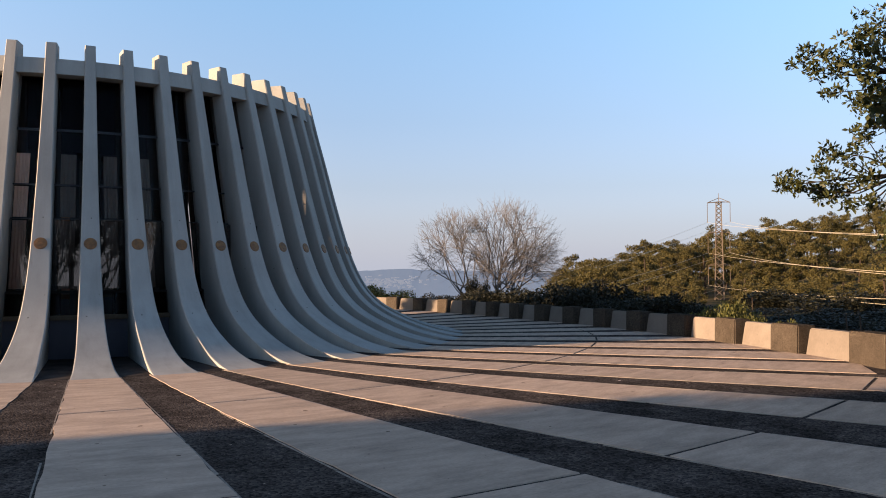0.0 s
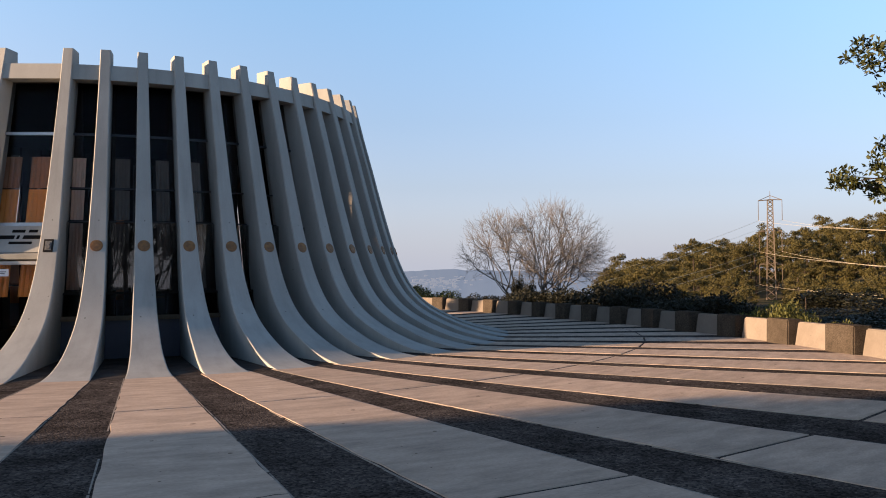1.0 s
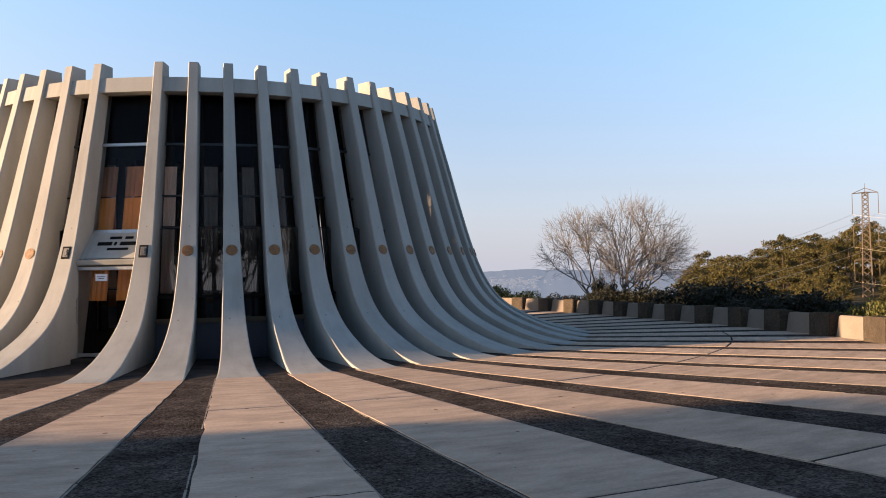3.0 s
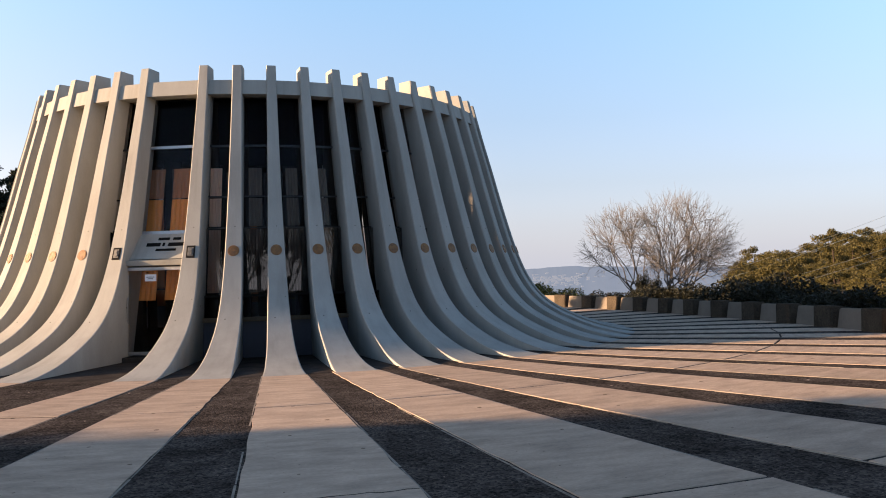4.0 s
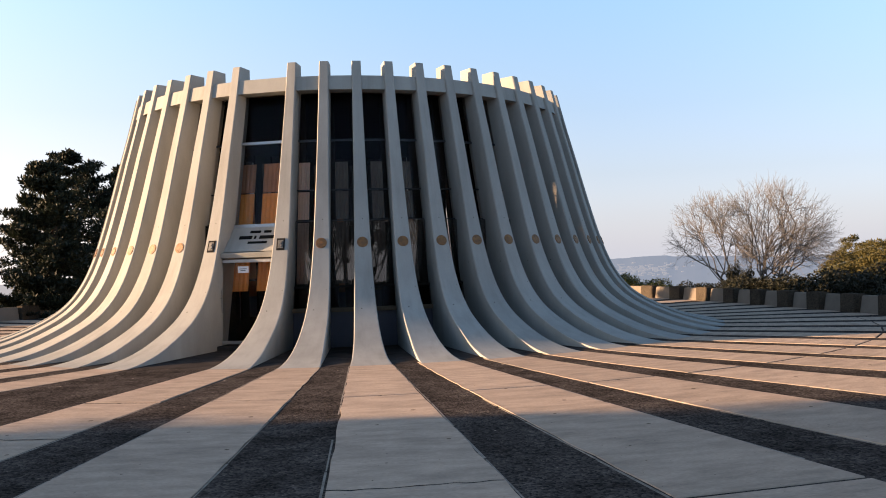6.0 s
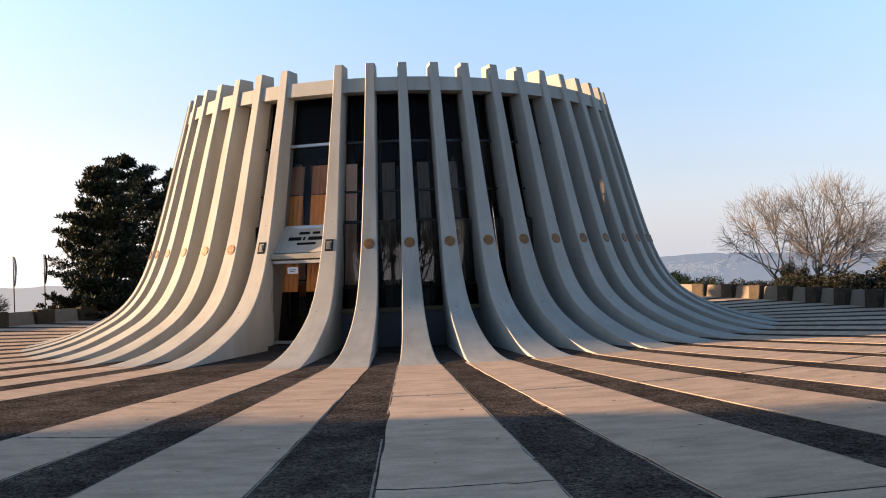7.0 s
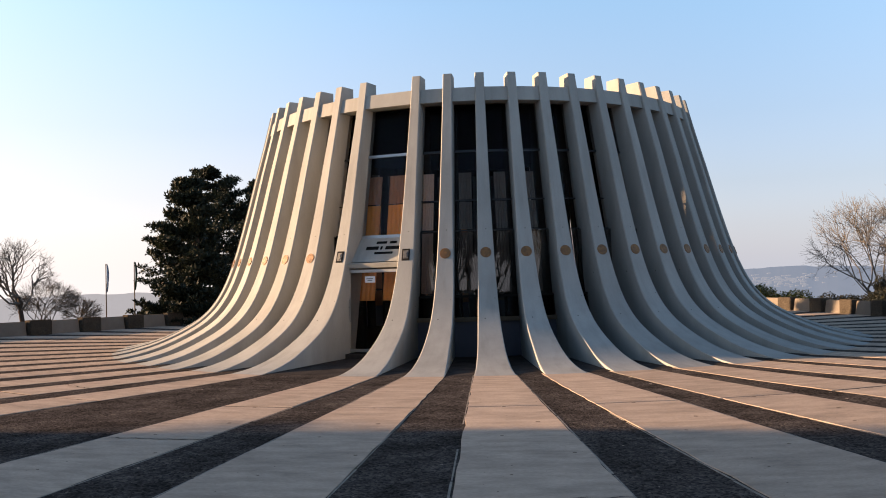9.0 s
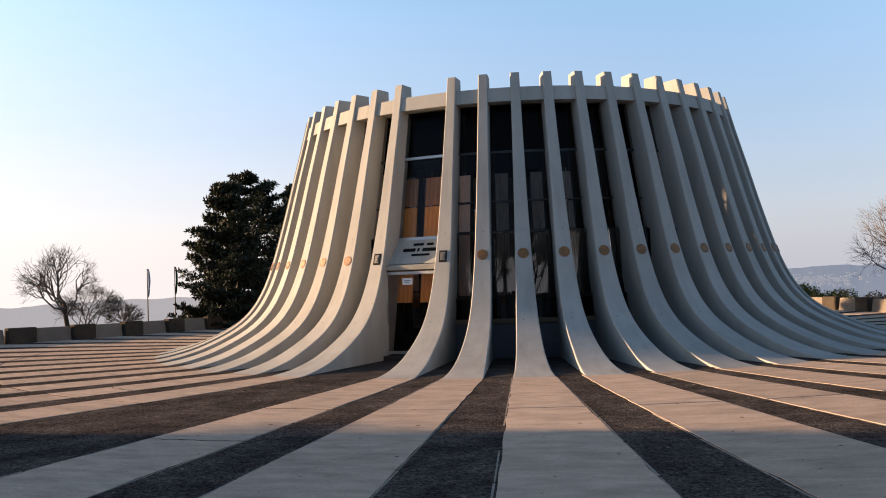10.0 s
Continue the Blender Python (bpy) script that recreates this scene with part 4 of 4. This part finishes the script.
# pines on the hillside
def pine_crown(seed):
    random.seed(seed), np.random.seed(seed)
    clumps = []
    for _ in range(19):
        a, e = random.uniform(0, 2 * math.pi), random.uniform(-1.9, 1.0)
        r = 2.3 * math.sqrt(max(0.04, 1 - max(e, 0) ** 2)) * random.uniform(0.5, 1.1)
        lobe = Vector((r * math.cos(a), r * math.sin(a), 5.2 + 2.4 * e))
        for _ in range(4):
            d = Vector(np.random.normal(size=3)).normalized() * random.uniform(0.2, 0.75)
            clumps.append(((lobe.x + d.x, lobe.y + d.y, lobe.z + abs(d.z) * 0.8), (0.62, 0.62, 0.42), 66, 0.13, 2.0, 0.8))
    return clumps


pines = [clump_tree("pine_tree", "olive-green pine with rounded clumped crown on the hillside", "tree", polar(60, 230, 0), 7.5, 0.2, PINE, pine_crown(50 + i), "pines on the hillside",
                    limbs=[[(0.2, 0.2, 3.5), (1.2, 0.5, 4.8), (1.8, 0.6, 5.4)], [(0.2, 0.2, 3.2), (-1.0, 0.8, 4.6), (-1.7, 1.0, 5.2)]]) for i in range(4)]
random.seed(77)
spots = []
for d0, n in ((300, 26), (270, 26), (240, 26), (215, 24), (190, 22), (165, 20), (142, 18), (120, 15), (100, 12)):
    for i in range(n):
        a = 46.5 + (69.9 - 46.5) * (i + random.uniform(0.1, 0.9)) / n
        dd = d0 + random.uniform(-16, 16)
        if dd < 184 and 57.4 < a < 60.0:
            continue
        spots.append((a, dd, random.uniform(1.05, 1.6) if d0 > 180 else random.uniform(0.7, 1.05)))
for i, (a, d, s) in enumerate(spots):
    p = polar(a, d)
    p.z = land(a, d) - 0.2
    m = Matrix.Translation(p) @ pose(0, 0, 0, 0, 0, random.uniform(0, 360)) @ Matrix.Diagonal((s, s, s * random.uniform(0.85, 1.15), 1))
    if i < 4:
        pines[i].matrix_basis = m
    else:
        src = pines[i % 4]
        keep = src.matrix_basis.copy()
        src.matrix_basis = Matrix()
        copy_thing(src, m)
        src.matrix_basis = keep

# shrubs behind the parapet
def shrub(points, mat, label, seed, rad=1.0, size=0.065, n=430):
    random.seed(seed), np.random.seed(seed)
    cl = []
    for _ in range(9):
        c = Vector(np.random.normal(size=3)) * 0.5 * rad
        cl.append(((c.x, c.y, 0.75 * rad + c.z * 0.6), (0.55 * rad, 0.55 * rad, 0.5 * rad), n, size, 1.8, 0.4))
    me = leaf_mesh("foliage", cl, mat)
    for a, d, top, w in points:
        t = thing("shrub", label, "shrub", "shrubs behind the parapet", at=polar(a, d, -0.6 if d < 55 else land(a, d)))
        s = (top + 0.6) / (1.75 * rad) if d < 55 else w * top * 0.6
        part("foliage", me, None, t).matrix_basis = pose(0, 0, 0, 0, 0, random.uniform(0, 360)) @ Matrix.Diagonal((w, w, s, 1))
        part("stem", tube(bmesh.new(), [(0, 0, -0.2), (0.05, 0, 0.5), (0.1, 0.1, 1.0)], [0.04, 0.03, 0.02], 5), DARKBARK, t)


shrub([(75.7, 53, 2.0, 0.4), (74.9, 52, 1.6, 0.5), (74.6, 47, 1.1, 1.2), (73.0, 46, 1.2, 1.3), (71.4, 44, 1.25, 1.3), (69.6, 41, 1.5, 1.4), (68.2, 39, 1.75, 1.5), (66.6, 37, 1.6, 1.4), (65.0, 35, 1.0, 1.3), (63.4, 33, 1.1, 1.2), (62.0, 33, 1.25, 1.2), (75.9, 50, 0.9, 1.1), (78.2, 50, 0.7, 1.0), (60.6, 34, 0.6, 1.2)], SHRUB, "dense dark green shrub behind the parapet", 61)
shrub([(60.4, 24.0, 0.95, 0.45), (59.4, 23.8, 1.2, 0.5), (58.4, 23.6, 1.3, 0.5), (57.2, 23.4, 1.0, 0.45), (56.0, 23.0, 0.85, 0.4), (54.8, 22.6, 0.8, 0.35), (80.8, 52, 0.9, 0.9), (82.3, 52, 1.15, 0.9), (83.6, 53, 1.3, 0.8)], SHRUB_LIT, "yellow-green shrub behind the parapet, sunlight painted into its leaves", 62)
random.seed(64)
shrub([(45.5 + 0.8 * i, random.uniform(29, 52), random.uniform(-0.1, 0.4), random.uniform(1.3, 1.9)) for i in range(15)], SHRUB, "dark low scrub close behind the parapet", 65)
shrub([(45.5 + 0.55 * i, random.uniform(57, 125), random.uniform(0.5, 0.9), random.uniform(2.2, 3.5)) for i in range(36)], SHRUB, "dark scrub on the slope below the plaza", 63)

# evergreen oak overhanging the parapet; the boughs that reach over the plaza: bearing, height of sight, half width
def sight(az, d, el):
    """A point by bearing, distance and height of sight in degrees."""
    return Vector((CX + d * math.cos(radians(az)), CY + d * math.sin(radians(az)), 2.04 + d * math.tan(radians(el))))


random.seed(71), np.random.seed(71)
oak_foot = polar(37.2, 15.6, -0.6)
oak_clumps, oak_limbs, oak_twigs = [], [], []
for i in range(135):
    a, e = random.uniform(0, 2 * math.pi), random.uniform(-0.9, 1.0)
    r = 4.3 * math.sqrt(max(0.08, 1 - e * e)) * random.uniform(0.75, 1.12)
    c = Vector((r * math.cos(a), r * math.sin(a), 5.3 + 2.9 * e))
    w = oak_foot + c
    if math.degrees(math.atan2(w.y - CY, w.x - CX)) > 44.5:
        continue
    oak_limbs.append([(0.3, 0.3, 3.0), (c.x * 0.5, c.y * 0.5, 3.5 + (c.z - 3.5) * 0.45), (c.x * 0.97, c.y * 0.97, c.z)])
    for _ in range(3):
        q = c + Vector(np.random.normal(size=3)) * 0.35
        oak_clumps.append((tuple(q), (0.34, 0.34, 0.26), 120, 0.075, 1.7, 0.4))
BOUGHS = [(46.9, 14.9, 0.33), (47.9, 14.6, 0.23), (48.5, 13.4, 0.30), (47.1, 12.8, 0.39), (49.7, 13.6, 0.15), (49.3, 12.3, 0.18), (48.1, 11.5, 0.36), (49.7, 11.1, 0.12), (50.9, 13.7, 0.16), (51.3, 13.2, 0.13), (50.8, 12.5, 0.11), (47.0, 10.5, 0.37), (48.4, 10.3, 0.16), (47.1, 9.1, 0.19), (47.8, 8.3, 0.14), (47.2, 6.7, 0.37), (48.8, 7.0, 0.29), (49.7, 7.4, 0.20), (50.1, 6.3, 0.11), (47.5, 5.4, 0.25), (49.4, 5.2, 0.24), (50.8, 4.9, 0.19), (50.3, 4.5, 0.17), (51.8, 5.1, 0.12), (52.3, 5.8, 0.14), (52.6, 5.3, 0.08), (49.1, 4.1, 0.20), (47.1, 3.8, 0.19)]
for az, el, size in BOUGHS:
    tip = sight(az, 14.6 + random.uniform(-0.4, 0.4), el) - oak_foot
    root = sight(45.6, 15.2, 12.0 if el > 9 else 5.8) - oak_foot
    oak_twigs.append([root, root.lerp(tip, 0.5) + Vector((0, 0, random.uniform(-0.25, 0.1))), tip])
    for _ in range(max(4, int(size * 30))):
        q = tip + Vector(np.random.normal(size=3)) * size * 0.45
        oak_clumps.append((tuple(q), (0.11, 0.11, 0.09), 24, 0.044, 2.2, 0.5))
oak = clump_tree("oak_tree", "evergreen oak with dark glossy leaves overhanging the parapet", "tree", oak_foot, 6.5, 0.2, OAK, oak_clumps, limbs=oak_limbs)
for l in oak_twigs:
    part("twig", tube(bmesh.new(), l, [0.02, 0.012, 0.005], 5), DARKBARK, oak)

# tall unseen trees, added to the west to cast shade over the plaza's front
def shade_tree(x, y, h, seed):
    random.seed(seed), np.random.seed(seed)
    cl = []
    for _ in range(46):
        p = Vector(np.random.normal(size=3)).normalized() * random.uniform(0.4, 1.0)
        cl.append(((p.x * 4.4, p.y * 4.4, h * 0.6 + p.z * h * 0.4), (1.6, 1.6, 1.4), 80, 0.85, 1.5, 0.3))
    return clump_tree("shade_tree", "unseen dense tree added in the west to shade the plaza", "tree", (x, y, -0.5), h, 0.35, CYPRESS, cl, "trees west of the plaza")


base_tree = shade_tree(-36, -23.5, 13.0, 81)
for i, (x, y) in enumerate(((-38, -29.5), (-35, -36), (-39, -43), (-36, -50))):
    copy_thing(base_tree, pose(x, y, -0.5, 0, 0, 70 * i + 30))


# spiky yuccas behind the overlook
def yucca(x, y, h, seed):
    random.seed(seed), np.random.seed(seed)
    t = thing("yucca", "tall yucca with spiky leaf rosettes behind the plaza", "plant", at=(x, y, -0.4))
    part("trunk", tube(bmesh.new(), [(0, 0, -0.2), (0.1, 0, h * 0.5), (0.05, 0.1, h)], [0.16, 0.13, 0.1], 7), DARKBARK, t)
    verts, faces = [], []
    for z in (h, h * 0.72):
        for _ in range(90):
            a, e = random.uniform(0, 2 * math.pi), random.uniform(-0.5, 1.3)
            d = np.array((math.cos(a) * math.cos(e), math.sin(a) * math.cos(e), math.sin(e)))
            s = np.array((-math.sin(a), math.cos(a), 0)) * 0.05
            o = np.array((0.06, 0.06, z))
            k = len(verts)
            L = random.uniform(0.7, 1.15)
            verts += [tuple(o - s), tuple(o + s), tuple(o + d * L)]
            faces.append((k, k + 1, k + 2))
    me = bpy.data.meshes.new("rosette")
    me.from_pydata(verts, [], faces)
    me.materials.append(SHRUB)
    part("rosette", me, None, t)


yucca(3.4, -38, 3.4, 91), yucca(6.6, -37, 3.9, 92), yucca(11, -40, 3.2, 93)

# ---- lattice pylon and its lines ----
STEEL = material("galvanised_steel", (0.15, 0.12, 0.09), 0.8, 0.0, scale=0.8, bump=0)
CABLE = material("cable", (0.5, 0.42, 0.28), 0.5, 0.3, bump=0)
PYL = polar(58.72, 180, -6.7)
pylon = thing("power_pylon", "slender lattice steel power pylon on the wooded slope", "pylon", at=PYL, rz=-33)
H = 25.3


def leg_half(z):
    return 0.98 - 0.42 * min(z / 20.0, 1.0)


for sx in (-1, 1):
    for sy in (-1, 1):
        part("leg", tube(bmesh.new(), [(sx * leg_half(0), sy * leg_half(0), 0), (sx * leg_half(20), sy * leg_half(20), 20), (sx * 0.5, sy * 0.5, 23.2)], [0.16, 0.14, 0.12], 4), STEEL, pylon)
zs = [0]
while zs[-1] < 22.5:
    zs.append(zs[-1] + max(leg_half(zs[-1]) * 1.7, 0.9))
for z0, z1 in zip(zs, zs[1:]):
    h0, h1 = leg_half(z0), leg_half(z1)
    bm = bmesh.new()
    for c, s in ((1, 0), (0, 1), (-1, 0), (0, -1)):
        for q in (-1, 1):
            a = (c * h0 - s * q * h0, s * h0 + c * q * h0, z0)
            b = (c * h1 + s * q * h1, s * h1 - c * q * h1, z1)
            tube(bm, [a, b], [0.075, 0.075], 3)
    part("brace", bm, STEEL, pylon)
for z, w in ((23.3, 2.3), (16.8, 2.2), (9.9, 2.2)):
    bm = bmesh.new()
    for s in (-1, 1):
        tube(bm, [(s * w, 0, z), (0, 0.35, z + 0.15), (0, -0.35, z + 0.15), (s * w, 0, z)], [0.1] * 4, 3)
        tube(bm, [(s * w, 0, z), (0, 0, z + (1.0 if z > 20 else 0.7))], [0.075, 0.075], 3)
    part("crossarm", bm, STEEL, pylon)
    for s in (-1, 1):
        part("insulator", tube(bmesh.new(), [(s * w, 0, z), (s * w, 0, z - 4.2)], [0.06, 0.07], 5), STEEL, pylon)
part("peak", tube(bmesh.new(), [(0, 0, 22.8), (0, 0, H)], [0.12, 0.05], 4), STEEL, pylon)
to_world = pylon.matrix_basis


def cable(a, b, sag):
    bm = bmesh.new()
    pts = [a.lerp(b, i / 16) - Vector((0, 0, sag * 4 * (i / 16) * (1 - i / 16))) for i in range(17)]
    tube(bm, pts, [0.023] * 17, 4)
    tagged(part("power_line", bm, CABLE), "thin sunlit overhead power line", "cable", "lines of the pylon")


def beyond(a, b, f):
    return a + (b - a) * f


for z, s, el in ((19.1, 2.3, 2.35), (19.1, -2.3, 2.45), (12.6, 2.2, -0.05), (12.6, -2.2, 0.1), (5.7, 2.2, -1.95), (5.7, -2.2, -1.6)):
    a = to_world @ Vector((s, 0, z))
    cable(a, beyond(a, sight(46.7, 58, el), 1.3), 0.6)
    low, far, on = {19.1: ((68.6, -0.75), 95, 1.1), 12.6: ((63.0, -0.64), 110, 1.5), 5.7: ((59.2, -1.64), 160, 3.2)}[z]
    cable(a, beyond(a, sight(low[0], far, low[1] - 0.5 * (s > 0)), on), 0.4)

# ---- flagpoles ----
for az, top, tint in ((127.45, 1.62, (0.55, 0.6, 0.68)), (125.7, 1.72, (0.05, 0.09, 0.07))):
    d = 58
    h = 1.9 + d * math.tan(radians(top)) + 1.5
    f = thing("flagpole", "slim flagpole with a limp hanging flag", "flagpole", "flagpoles", at=polar(az, d, -1.5))
    part("pole", tube(bmesh.new(), [(0, 0, 0), (0, 0, h)], [0.045, 0.03], 6), STEEL, f)
    bm = bmesh.new()
    cols = []
    for i in range(9):
        u = i / 8
        w = 0.16 * math.sin(u * math.pi) ** 0.7 + 0.05
        cols.append([bm.verts.new((0.04 + w * v, 0.07 * math.sin(v * 9 + u * 3), h - 0.1 - 1.85 * u + 0.1 * v)) for v in (0, 0.2, 0.4, 0.6, 0.8, 1.0)])
    for a, b in zip(cols, cols[1:]):
        for j in range(5):
            bm.faces.new((a[j], a[j + 1], b[j + 1], b[j]))
    bmesh.ops.solidify(bm, geom=bm.faces[:], thickness=0.01)
    part("flag", bm, material("flag_cloth", tint, 0.9, scale=4, stain=0.4, bump=0), f, smooth=True)
